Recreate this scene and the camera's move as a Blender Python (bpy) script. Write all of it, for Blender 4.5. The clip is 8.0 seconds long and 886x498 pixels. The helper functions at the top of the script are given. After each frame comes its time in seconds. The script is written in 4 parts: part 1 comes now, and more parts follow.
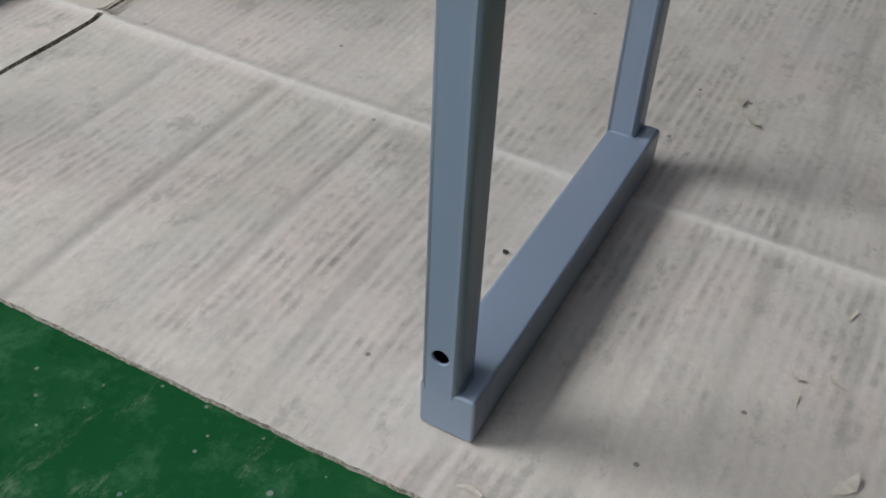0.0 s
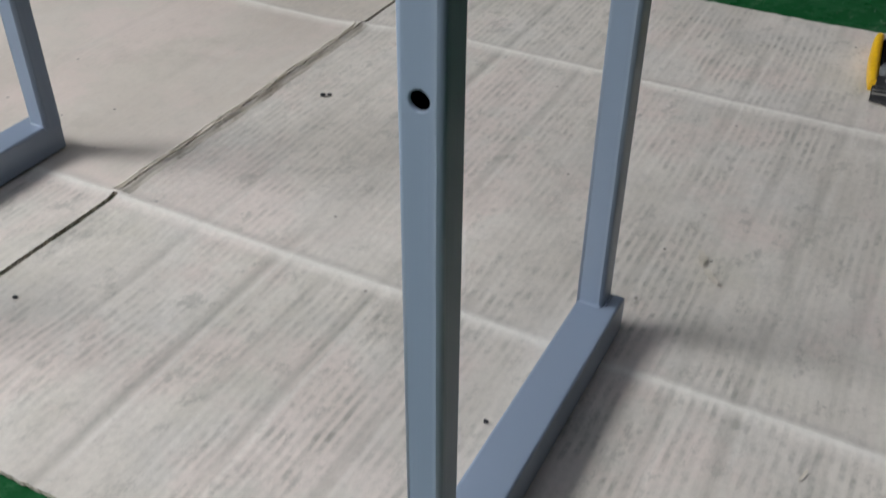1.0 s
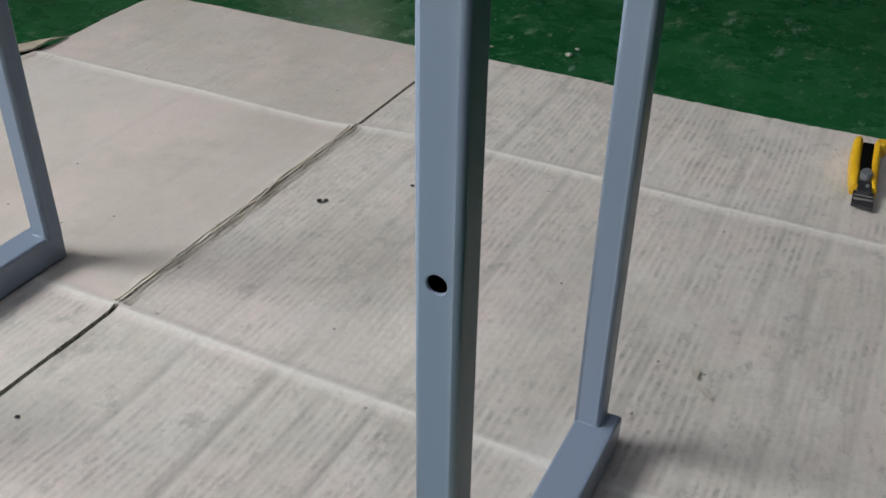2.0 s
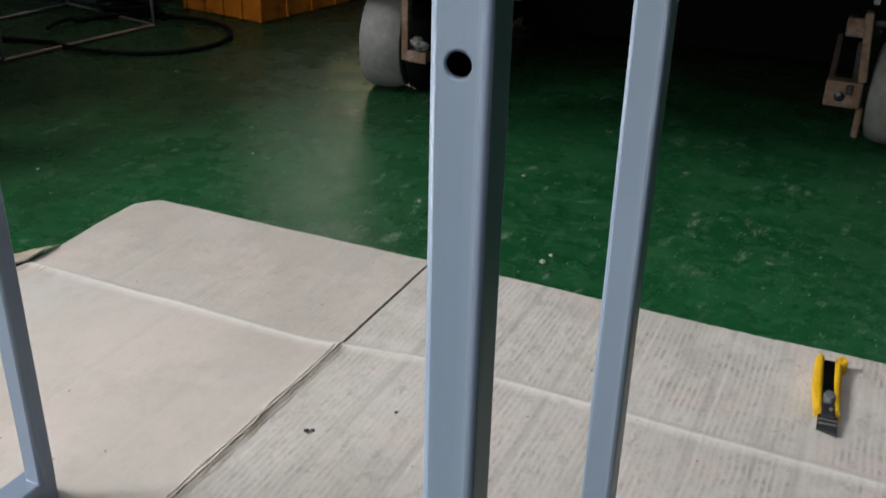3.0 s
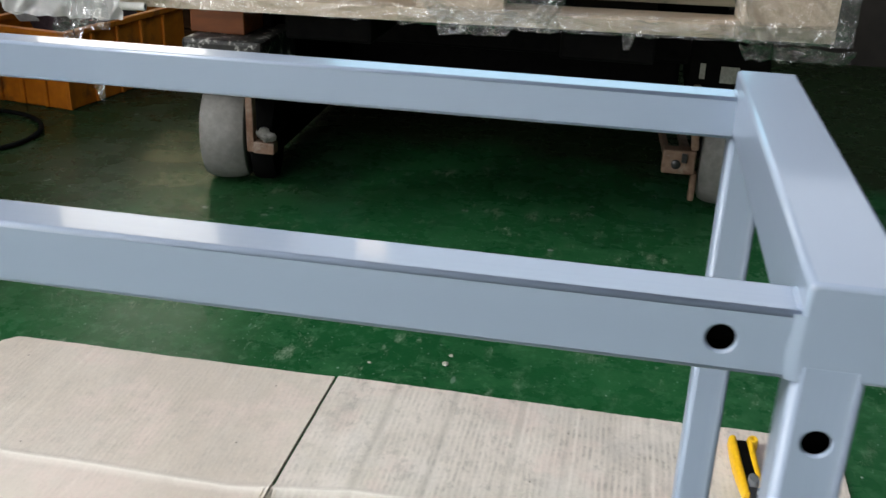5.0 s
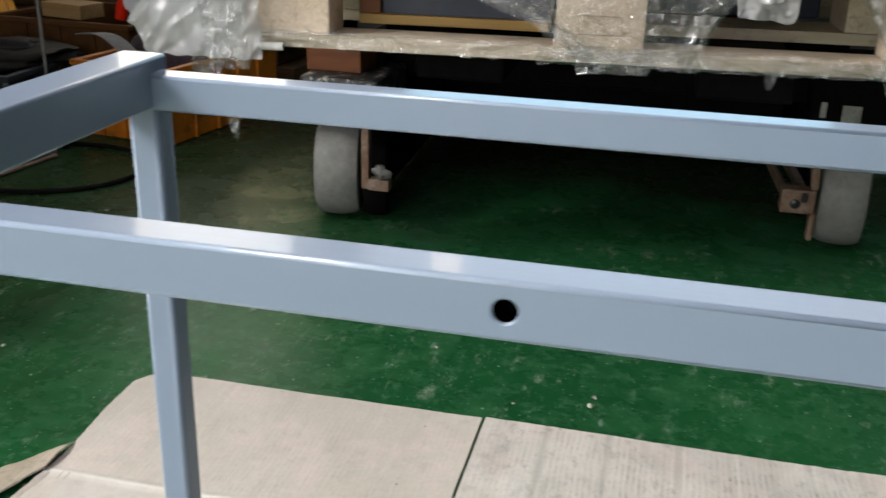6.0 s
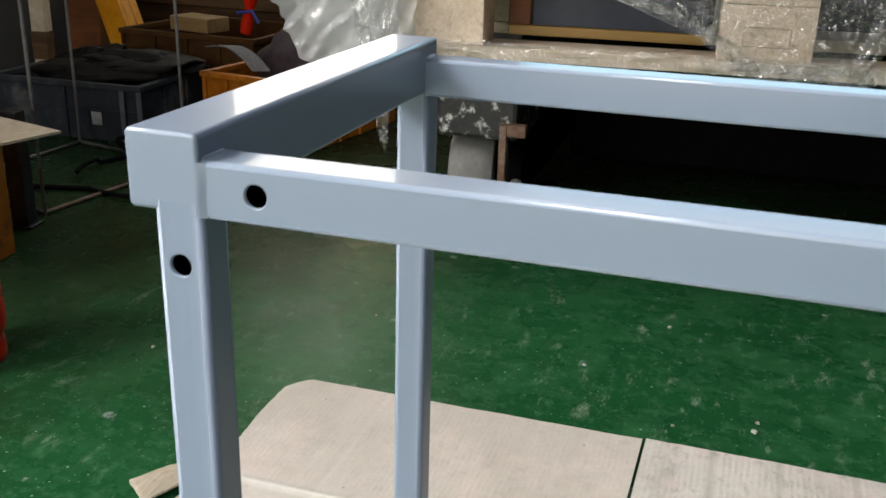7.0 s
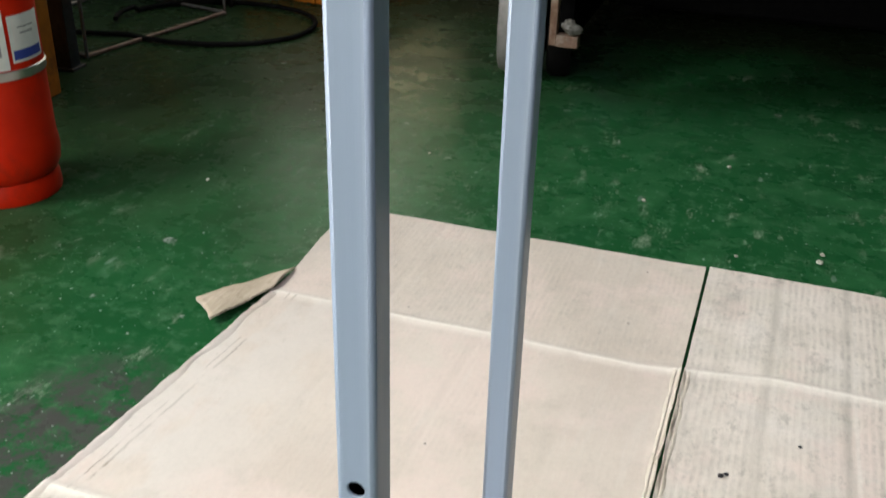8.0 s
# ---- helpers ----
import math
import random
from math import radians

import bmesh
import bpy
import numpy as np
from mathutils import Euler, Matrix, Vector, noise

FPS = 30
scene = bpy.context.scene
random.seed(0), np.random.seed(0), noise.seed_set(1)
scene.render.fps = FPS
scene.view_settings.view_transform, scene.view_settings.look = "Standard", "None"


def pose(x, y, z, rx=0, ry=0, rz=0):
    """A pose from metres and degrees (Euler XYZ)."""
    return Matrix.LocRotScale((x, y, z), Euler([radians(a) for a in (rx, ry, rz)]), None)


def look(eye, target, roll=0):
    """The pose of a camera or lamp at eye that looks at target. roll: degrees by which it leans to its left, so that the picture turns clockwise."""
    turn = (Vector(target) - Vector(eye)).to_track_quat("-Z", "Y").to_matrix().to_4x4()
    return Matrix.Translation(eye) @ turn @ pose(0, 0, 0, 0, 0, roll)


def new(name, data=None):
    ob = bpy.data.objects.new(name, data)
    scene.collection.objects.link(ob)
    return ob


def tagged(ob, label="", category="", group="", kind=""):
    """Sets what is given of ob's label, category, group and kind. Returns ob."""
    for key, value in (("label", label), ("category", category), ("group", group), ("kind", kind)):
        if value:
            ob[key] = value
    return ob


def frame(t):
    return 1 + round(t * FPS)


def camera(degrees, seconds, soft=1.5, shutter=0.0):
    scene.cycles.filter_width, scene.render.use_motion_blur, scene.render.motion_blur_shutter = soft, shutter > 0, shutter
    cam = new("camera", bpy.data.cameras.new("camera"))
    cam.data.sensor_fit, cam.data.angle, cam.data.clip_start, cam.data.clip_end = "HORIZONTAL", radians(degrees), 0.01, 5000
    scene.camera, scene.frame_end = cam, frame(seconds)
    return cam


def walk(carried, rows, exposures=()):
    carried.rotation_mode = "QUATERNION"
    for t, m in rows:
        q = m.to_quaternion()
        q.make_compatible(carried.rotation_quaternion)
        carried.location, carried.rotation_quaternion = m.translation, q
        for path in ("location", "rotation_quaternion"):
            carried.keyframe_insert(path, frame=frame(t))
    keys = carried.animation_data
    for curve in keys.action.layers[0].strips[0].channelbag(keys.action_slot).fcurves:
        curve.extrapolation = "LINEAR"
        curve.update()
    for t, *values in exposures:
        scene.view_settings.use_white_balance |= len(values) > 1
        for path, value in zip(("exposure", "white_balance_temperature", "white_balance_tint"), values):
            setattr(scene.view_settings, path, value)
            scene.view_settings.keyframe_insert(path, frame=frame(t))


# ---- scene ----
cam = camera(48.8, 8.0, shutter=0.25)
ROWS = [
    (0.0, 0.1190, -0.2807, 0.4054, 26.61, -41.49, 2.83),
    (0.5, 0.1422, -0.2805, 0.4345, 26.88, -40.60, 1.99),
    (0.7, 0.1440, -0.2765, 0.4560, 27.62, -39.16, 0.52),
    (1.0, 0.1366, -0.2819, 0.4962, 27.44, -36.80, 0.47),
    (1.2, 0.1364, -0.2785, 0.5211, 26.80, -35.56, 0.84),
    (2.3, 0.1081, -0.2749, 0.5630, 26.07, -32.08, 1.20),
    (2.5, 0.1022, -0.2703, 0.5916, 25.76, -30.68, 1.41),
    (2.7, 0.1000, -0.2675, 0.6130, 25.37, -28.56, 1.10),
    (3.0, 0.0983, -0.2679, 0.6659, 24.49, -25.85, 1.44),
    (3.25, 0.0962, -0.2695, 0.6860, 23.75, -24.66, 1.25),
    (3.5, 0.0931, -0.2710, 0.7041, 23.26, -23.44, 1.19),
    (3.7, 0.0850, -0.2697, 0.7193, 22.37, -22.56, 1.35),
    (4.0, 0.0678, -0.2689, 0.7357, 20.47, -20.89, 2.89),
    (4.3, 0.0381, -0.2683, 0.7500, 17.98, -21.29, 2.48),
    (4.5, 0.0107, -0.2643, 0.7557, 15.10, -22.38, 1.36),
    (4.6, -0.0080, -0.2615, 0.7545, 14.20, -22.72, 1.30),
    (4.7, -0.0293, -0.2586, 0.7523, 11.71, -23.65, 1.27),
    (5.8, -0.2154, -0.2913, 0.7602, 9.93, -21.88, 2.57),
    (6.0, -0.2500, -0.2896, 0.7556, 12.99, -21.57, 1.56),
    (6.3, -0.2968, -0.2921, 0.7468, 14.55, -20.89, 2.16),
    (6.5, -0.3300, -0.2928, 0.7383, 14.74, -20.53, 2.41),
    (6.8, -0.3670, -0.2960, 0.7297, 16.21, -19.86, 0.90),
    (7.0, -0.3719, -0.3008, 0.7251, 17.83, -20.31, 1.51),
    (7.2, -0.3840, -0.3085, 0.7080, 17.20, -20.95, 2.00),
    (7.3, -0.3930, -0.3085, 0.6976, 16.92, -21.85, 1.75),
    (7.5, -0.3955, -0.3173, 0.6861, 18.62, -24.22, 0.91),
    (7.8, -0.4112, -0.3238, 0.6620, 19.38, -25.80, 0.75),
    (8.0, -0.4194, -0.3295, 0.6389, 19.05, -27.10, 1.46),
]
walk(cam, [(t, pose(x, y, z, 90 + pitch, 0, yaw) @ pose(0, 0, 0, 0, 0, roll)) for t, x, y, z, yaw, pitch, roll in ROWS],
     [(0.0, -0.12, 6450, 10), (1.2, 0.04, 6480, 10), (2.5, -0.02, 6520, 10), (3.0, 0.26, 6560, 10), (4.0, 0.69, 6680, 10), (6.0, 0.68, 6850, 10), (7.0, 0.68, 7020, 10), (8.0, 0.72, 7000, 10)])

# ---- daylight ----
world = bpy.data.worlds.new("daylight")
scene.world = world
world.use_nodes = True
sky = world.node_tree.nodes.new("ShaderNodeTexSky")
sky.sky_type, sky.sun_disc, sky.sun_elevation, sky.sun_rotation = "NISHITA", False, radians(50), radians(200)
world.node_tree.links.new(sky.outputs[0], world.node_tree.nodes["Background"].inputs[0])
world.node_tree.nodes["Background"].inputs[1].default_value = 0.12


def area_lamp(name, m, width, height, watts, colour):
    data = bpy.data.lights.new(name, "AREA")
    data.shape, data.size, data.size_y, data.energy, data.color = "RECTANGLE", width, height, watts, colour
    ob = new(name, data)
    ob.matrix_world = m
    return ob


# the sky's light in the sloping roof light, the doorway behind and the windows of the far wall, a warm lamp and an
# added pale strip on that wall, and an added overhead fill
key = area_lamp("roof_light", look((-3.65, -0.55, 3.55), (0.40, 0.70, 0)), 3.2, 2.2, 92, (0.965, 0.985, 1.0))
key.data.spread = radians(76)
# broad fill added overhead to lift the shadows, with no known source
area_lamp("overhead_fill", look((-0.10, -0.30, 3.66), (-0.10, -0.2999, 0)), 2.2, 3.6, 5.5, (1.0, 0.985, 0.93))
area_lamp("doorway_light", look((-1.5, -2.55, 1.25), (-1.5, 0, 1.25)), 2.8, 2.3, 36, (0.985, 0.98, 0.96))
# the last, pale strip is added in place of a light wall
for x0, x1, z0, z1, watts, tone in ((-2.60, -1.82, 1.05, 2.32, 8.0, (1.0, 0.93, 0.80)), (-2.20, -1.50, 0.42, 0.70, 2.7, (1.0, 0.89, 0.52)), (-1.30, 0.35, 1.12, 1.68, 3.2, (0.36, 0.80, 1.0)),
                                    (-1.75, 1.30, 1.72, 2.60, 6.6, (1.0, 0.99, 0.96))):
    area_lamp("far_wall_light", look(((x0 + x1) / 2, 3.52, (z0 + z1) / 2), ((x0 + x1) / 2, 0, (z0 + z1) / 2)), x1 - x0, z1 - z0, watts, tone)
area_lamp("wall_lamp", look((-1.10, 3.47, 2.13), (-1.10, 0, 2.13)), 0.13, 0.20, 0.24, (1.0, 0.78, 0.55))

# ---- materials ----
class Nodes:
    """A few short words for building node materials."""

    def __init__(self, name, rough=0.5, metal=0.0, coat=0.0):
        self.m = bpy.data.materials.new(name)
        self.m.use_nodes = True
        self.n, self.l = self.m.node_tree.nodes, self.m.node_tree.links
        self.s = self.n["Principled BSDF"]
        self.s.inputs["Roughness"].default_value, self.s.inputs["Metallic"].default_value = rough, metal
        self.s.inputs["Coat Weight"].default_value, self.s.inputs["Coat Roughness"].default_value = coat, 0.1
        self.at = self.n.new("ShaderNodeTexCoord").outputs["Object"]

    def link(self, a, b):
        if hasattr(a, "links"):
            self.l.new(a, b)
        else:
            b.default_value = a

    def stretch(self, scale):
        node = self.n.new("ShaderNodeMapping")
        node.inputs["Scale"].default_value = scale
        self.l.new(self.at, node.inputs[0])
        return node.outputs[0]

    def noise(self, scale, detail=4.0, stretch=None, rough=0.55):
        node = self.n.new("ShaderNodeTexNoise")
        node.inputs["Scale"].default_value, node.inputs["Detail"].default_value, node.inputs["Roughness"].default_value = scale, detail, rough
        self.l.new(self.stretch(stretch) if stretch else self.at, node.inputs["Vector"])
        return node.outputs[0]

    def cells(self, scale, stretch=None):
        node = self.n.new("ShaderNodeTexVoronoi")
        node.voronoi_dimensions = "2D"
        node.inputs["Scale"].default_value = scale
        self.l.new(self.stretch(stretch) if stretch else self.at, node.inputs["Vector"])
        return node.outputs["Distance"], node.outputs["Color"]

    def math(self, how, a, b=0.0, c=0.0):
        node = self.n.new("ShaderNodeMath")
        node.operation = how
        for k, v in enumerate((a, b, c)):
            self.link(v, node.inputs[k])
        return node.outputs[0]

    def ramp(self, value, low, high, a=0.0, b=1.0):
        node = self.n.new("ShaderNodeMapRange")
        node.interpolation_type = "SMOOTHSTEP"
        for k, v in enumerate((value, low, high, a, b)):
            self.link(v, node.inputs[k])
        return node.outputs[0]

    def mix(self, fac, a, b):
        node = self.n.new("ShaderNodeMix")
        node.data_type = "RGBA"
        self.link(fac, node.inputs[0])
        for v, k in ((a, 6), (b, 7)):
            self.link(v if hasattr(v, "links") else (*v, 1), node.inputs[k])
        return node.outputs[2]

    def split(self):
        node = self.n.new("ShaderNodeSeparateXYZ")
        self.l.new(self.at, node.inputs[0])
        return node.outputs

    def bump(self, height, distance, strength=1.0):
        node = self.n.new("ShaderNodeBump")
        node.inputs["Strength"].default_value, node.inputs["Distance"].default_value = strength, distance
        self.l.new(height, node.inputs["Height"])
        self.l.new(node.outputs[0], self.s.inputs["Normal"])

    def done(self, colour, rough=None):
        self.link(colour if hasattr(colour, "links") else (*colour, 1), self.s.inputs["Base Color"])
        if rough is not None:
            self.link(rough, self.s.inputs["Roughness"])
        return self.m


def plain(name, dark, light, rough=0.5, metal=0.0, grain=40.0, relief=0.0003, stretch=None, coat=0.0, dirt=None):
    """A surface that wanders between two tones at two scales, with grain in its relief and gloss, and dirt if given."""
    k = Nodes(name, rough, metal, coat)
    big, fine = k.noise(grain / 8, 5, stretch), k.noise(grain, 5, stretch)
    both = k.math("ADD", k.math("MULTIPLY", big, 0.6), k.math("MULTIPLY", fine, 0.4))
    colour = k.mix(k.ramp(both, 0.35, 0.65), dark, light)
    if dirt:
        colour = k.mix(k.math("MULTIPLY", k.ramp(k.noise(grain / 3, 8, None, 0.7), 0.52, 0.68), 0.7), colour, dirt)
    k.bump(fine, relief)
    return k.done(colour, k.ramp(big, 0.3, 0.7, rough - 0.08, rough + 0.08))


def paint_material(name, drawn, across=1, coat=0.40, gloss=0.5, broad_share=0.8):
    """Glossy blue-grey paint, with the drawn lines of the tube showing by the given amount."""
    k = Nodes(name, 0.34, 0.0, coat)
    k.s.inputs["Coat Roughness"].default_value, k.s.inputs["Specular IOR Level"].default_value = 0.06, gloss
    lines, broad = k.noise(230, 2, (across, 1, 0.003)), k.noise(45, 2, (across, 1, 0.03))
    k.bump(k.math("ADD", k.math("MULTIPLY", lines, drawn), k.math("MULTIPLY", broad, broad_share * drawn)), 0.00045)
    colour = k.mix(k.ramp(k.noise(3, 2), 0.3, 0.7), (0.232, 0.285, 0.372), (0.243, 0.297, 0.386))
    colour = k.mix(k.math("MULTIPLY", k.ramp(lines, 0.52, 0.72), min(0.30 * drawn, 0.3)), colour, (0.34, 0.39, 0.48))
    dust = k.math("MULTIPLY", k.ramp(k.noise(700, 2), 0.70, 0.78), 0.25)
    return k.done(k.mix(dust, colour, (0.42, 0.45, 0.50)))


def floor_material():
    k = Nodes("green_floor_paint", 0.4)
    k.s.inputs["Specular IOR Level"].default_value = 0.048
    big, mid, fine = k.noise(1.7, 6), k.noise(9, 8, None, 0.65), k.noise(90, 6, None, 0.7)

    def specks(scale, size, share, stretch=None):
        """Scattered bits: the share of cells that hold one, and their size."""
        far, shade = k.cells(scale, stretch)
        pick = k.n.new("ShaderNodeSeparateColor")
        k.l.new(shade, pick.inputs[0])
        reach = k.math("MULTIPLY_ADD", pick.outputs[1], size, size * 0.35)
        far = k.math("ADD", far, k.math("MULTIPLY", k.math("SUBTRACT", k.noise(scale * 3, 3), 0.5), size * 1.2))
        return k.math("MULTIPLY", k.ramp(k.math("DIVIDE", far, reach), 0.6, 1.0, 1, 0), k.ramp(pick.outputs[0], 1 - share, 1.01 - share))

    colour = k.mix(k.ramp(big, 0.3, 0.7), (0.0075, 0.064, 0.020), (0.0125, 0.094, 0.030))
    colour = k.mix(k.math("MULTIPLY", k.ramp(mid, 0.46, 0.72), 0.60), colour, (0.031, 0.135, 0.052))
    colour = k.mix(k.math("MULTIPLY", k.ramp(k.noise(38, 7, None, 0.7), 0.48, 0.68), 0.55), colour, (0.058, 0.165, 0.080))
    # hazy dust, scuffs and scratches, dark grime
    scuff = k.math("MULTIPLY", k.ramp(k.noise(26, 9, (1, 0.4, 1), 0.78), 0.55, 0.70), k.ramp(k.noise(3.1, 4), 0.36, 0.56))
    colour = k.mix(k.math("MULTIPLY", scuff, 0.80), colour, (0.27, 0.34, 0.25))
    scratch = k.math("MULTIPLY", k.ramp(k.noise(1, 6, (14, 130, 1), 0.7), 0.62, 0.70), k.ramp(k.noise(5.0, 4), 0.48, 0.60))
    colour = k.mix(k.math("MULTIPLY", scratch, 0.22), colour, (0.20, 0.29, 0.23))
    colour = k.mix(k.math("MULTIPLY", k.ramp(k.noise(4.3, 8, None, 0.72), 0.55, 0.74), 0.38), colour, (0.010, 0.026, 0.014))
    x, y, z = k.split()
    # trodden brown dust where the crates stand, with that side's shade painted in
    trod_shade = k.math("ADD", k.math("ADD", k.math("MULTIPLY", x, -1.0), k.math("MULTIPLY", y, 0.55)), k.math("MULTIPLY", k.math("SUBTRACT", k.noise(2.2, 7, None, 0.65), 0.5), 1.6))
    colour = k.mix(k.math("MULTIPLY", k.ramp(trod_shade, 1.50, 2.20), 0.82), colour, (0.016, 0.024, 0.010))
    # brown dust behind the stacker, with the shade under it painted in
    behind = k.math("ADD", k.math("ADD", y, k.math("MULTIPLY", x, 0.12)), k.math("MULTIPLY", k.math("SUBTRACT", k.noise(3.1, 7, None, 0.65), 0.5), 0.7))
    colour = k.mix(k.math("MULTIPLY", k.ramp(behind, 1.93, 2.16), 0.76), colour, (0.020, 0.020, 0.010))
    away = k.math("SQRT", k.math("ADD", k.math("POWER", k.math("ADD", x, 1.060), 2), k.math("POWER", k.math("MULTIPLY", k.math("ADD", y, -0.31), 0.62), 2)))
    stain = k.math("MULTIPLY", k.ramp(away, 0.05, 0.12, 1, 0), k.ramp(k.noise(30, 9, None, 0.78), 0.41, 0.56))
    colour = k.mix(k.math("MULTIPLY", stain, 0.94), colour, (0.058, 0.057, 0.055))
    # crumbs of dry paint and dust
    chips = k.math("MULTIPLY", specks(15, 0.13, 0.08), k.ramp(k.noise(60, 6, None, 0.75), 0.46, 0.58))
    colour = k.mix(k.math("MULTIPLY", chips, 0.7), colour, (0.30, 0.34, 0.31))
    dots = k.math("MAXIMUM", specks(30, 0.055, 0.20), k.math("MAXIMUM", k.math("MULTIPLY", specks(75, 0.10, 0.22), 0.6), k.math("MULTIPLY", specks(17, 0.07, 0.10, (1, 0.35, 1)), 0.35)))
    colour = k.mix(k.math("MULTIPLY", dots, 0.55), colour, (0.42, 0.49, 0.45))
    k.bump(k.math("ADD", k.math("MULTIPLY", mid, 1.2), k.math("ADD", k.math("MULTIPLY", fine, 0.3), k.math("MULTIPLY", dots, 0.6))), 0.0012)
    return k.done(colour, k.math("ADD", k.ramp(mid, 0.3, 0.75, 0.20, 0.38), k.math("MULTIPLY", scuff, 0.12)))


def card_material(name, dark, light, grime, flute, scored=False):
    """Kraft board: soft ripples and smudges along the flutes, clean and grimy patches, pale rubbed creases."""
    k = Nodes(name, 0.85)
    x, y, z = k.split()

    def blotch(scale, low, high, share, stretch=None, detail=5, rough=0.6):
        return k.math("MULTIPLY", k.ramp(k.noise(scale, detail, stretch, rough), low, high), share)

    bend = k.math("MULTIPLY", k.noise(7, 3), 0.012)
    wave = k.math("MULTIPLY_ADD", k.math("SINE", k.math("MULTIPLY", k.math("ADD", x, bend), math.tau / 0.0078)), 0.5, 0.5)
    fibre = k.noise(420, 4, (1, 0.35, 1))
    colour = k.mix(k.ramp(k.noise(3.4, 6, None, 0.62), 0.32, 0.68), dark, light)
    colour = k.mix(blotch(5.5, 0.45, 0.62, 0.26 * grime), colour, (0.520, 0.522, 0.515))
    colour = k.mix(blotch(3.7, 0.50, 0.68, 0.34 * grime, None, 6), colour, (0.46, 0.435, 0.325))
    colour = k.mix(blotch(6.3, 0.48, 0.60, 0.60), colour, (0.690, 0.575, 0.520))
    # cleaner, rubbed areas hold little of the grime that settles along the flutes
    held = k.math("MULTIPLY", k.ramp(k.noise(6.2, 7, (1, 0.75, 1), 0.66), 0.43, 0.60), k.math("MULTIPLY_ADD", k.ramp(k.math("ADD", x, k.math("MULTIPLY", k.noise(4, 3), 0.3)), -0.18, 0.16), 0.5, 0.5))
    colour = k.mix(blotch(1, 0.44, 0.70, 0.20 * grime, (34, 1.6, 1), 4), colour, (0.34, 0.32, 0.275))
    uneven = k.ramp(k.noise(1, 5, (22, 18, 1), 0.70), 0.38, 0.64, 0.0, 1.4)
    # flute shading painted in: the low side of the wave goes darker
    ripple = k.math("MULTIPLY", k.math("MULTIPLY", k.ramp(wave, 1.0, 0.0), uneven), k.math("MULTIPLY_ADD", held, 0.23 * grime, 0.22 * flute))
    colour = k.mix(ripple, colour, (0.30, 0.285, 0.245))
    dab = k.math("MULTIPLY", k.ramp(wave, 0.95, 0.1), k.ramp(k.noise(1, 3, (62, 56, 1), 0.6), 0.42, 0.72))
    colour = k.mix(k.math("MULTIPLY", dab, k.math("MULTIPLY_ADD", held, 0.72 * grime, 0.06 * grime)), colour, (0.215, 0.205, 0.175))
    colour = k.mix(blotch(15, 0.50, 0.70, 0.50 * grime, (1, 0.55, 1), 10, 0.76), colour, (0.29, 0.28, 0.25))
    colour = k.mix(blotch(52, 0.55, 0.68, 0.46 * grime, (1, 0.6, 1), 6, 0.7), colour, (0.25, 0.24, 0.21))
    colour = k.mix(blotch(1, 0.54, 0.74, 0.24, (60, 7, 1)), colour, (0.69, 0.655, 0.60))
    colour = k.mix(blotch(8.5, 0.54, 0.64, 0.42 * grime, (1, 0.7, 1)), colour, (0.585, 0.535, 0.485))
    far, shade = k.cells(26)
    pick = k.n.new("ShaderNodeSeparateColor")
    k.l.new(shade, pick.inputs[0])
    fleck = k.math("MULTIPLY", k.ramp(far, 0.03, 0.05, 1, 0), k.ramp(pick.outputs[0], 0.94, 0.95))
    colour = k.mix(k.math("MULTIPLY", fleck, 0.7), colour, (0.07, 0.06, 0.05))
    # soft folds along the flutes, their shading painted: a dull trough beside a pale ridge, here and there rubbed away
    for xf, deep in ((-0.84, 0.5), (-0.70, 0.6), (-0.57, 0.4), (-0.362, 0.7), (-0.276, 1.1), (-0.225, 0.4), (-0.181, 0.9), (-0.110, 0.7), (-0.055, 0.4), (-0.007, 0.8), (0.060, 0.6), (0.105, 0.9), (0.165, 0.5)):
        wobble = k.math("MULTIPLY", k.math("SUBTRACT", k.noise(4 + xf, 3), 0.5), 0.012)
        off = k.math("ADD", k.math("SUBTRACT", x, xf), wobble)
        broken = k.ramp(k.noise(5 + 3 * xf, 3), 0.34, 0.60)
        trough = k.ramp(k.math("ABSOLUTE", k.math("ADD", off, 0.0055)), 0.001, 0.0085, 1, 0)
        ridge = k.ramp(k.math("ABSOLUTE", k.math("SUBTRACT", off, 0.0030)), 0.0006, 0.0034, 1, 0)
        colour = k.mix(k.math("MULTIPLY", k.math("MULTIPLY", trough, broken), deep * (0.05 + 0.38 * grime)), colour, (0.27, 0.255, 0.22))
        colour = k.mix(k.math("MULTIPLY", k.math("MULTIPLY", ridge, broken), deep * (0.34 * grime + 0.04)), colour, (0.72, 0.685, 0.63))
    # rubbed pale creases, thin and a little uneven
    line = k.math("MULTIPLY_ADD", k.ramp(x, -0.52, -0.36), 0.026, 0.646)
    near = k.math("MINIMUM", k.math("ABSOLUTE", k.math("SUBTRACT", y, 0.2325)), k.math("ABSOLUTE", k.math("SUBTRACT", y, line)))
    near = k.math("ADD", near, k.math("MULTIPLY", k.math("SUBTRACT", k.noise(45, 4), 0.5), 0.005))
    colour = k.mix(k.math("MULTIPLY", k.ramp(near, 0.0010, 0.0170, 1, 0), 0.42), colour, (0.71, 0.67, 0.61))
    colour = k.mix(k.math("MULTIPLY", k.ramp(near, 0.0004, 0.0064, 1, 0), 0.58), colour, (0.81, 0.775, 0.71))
    colour = k.mix(k.math("MULTIPLY", k.ramp(fibre, 0.35, 0.65), 0.10), colour, (0.72, 0.68, 0.60))
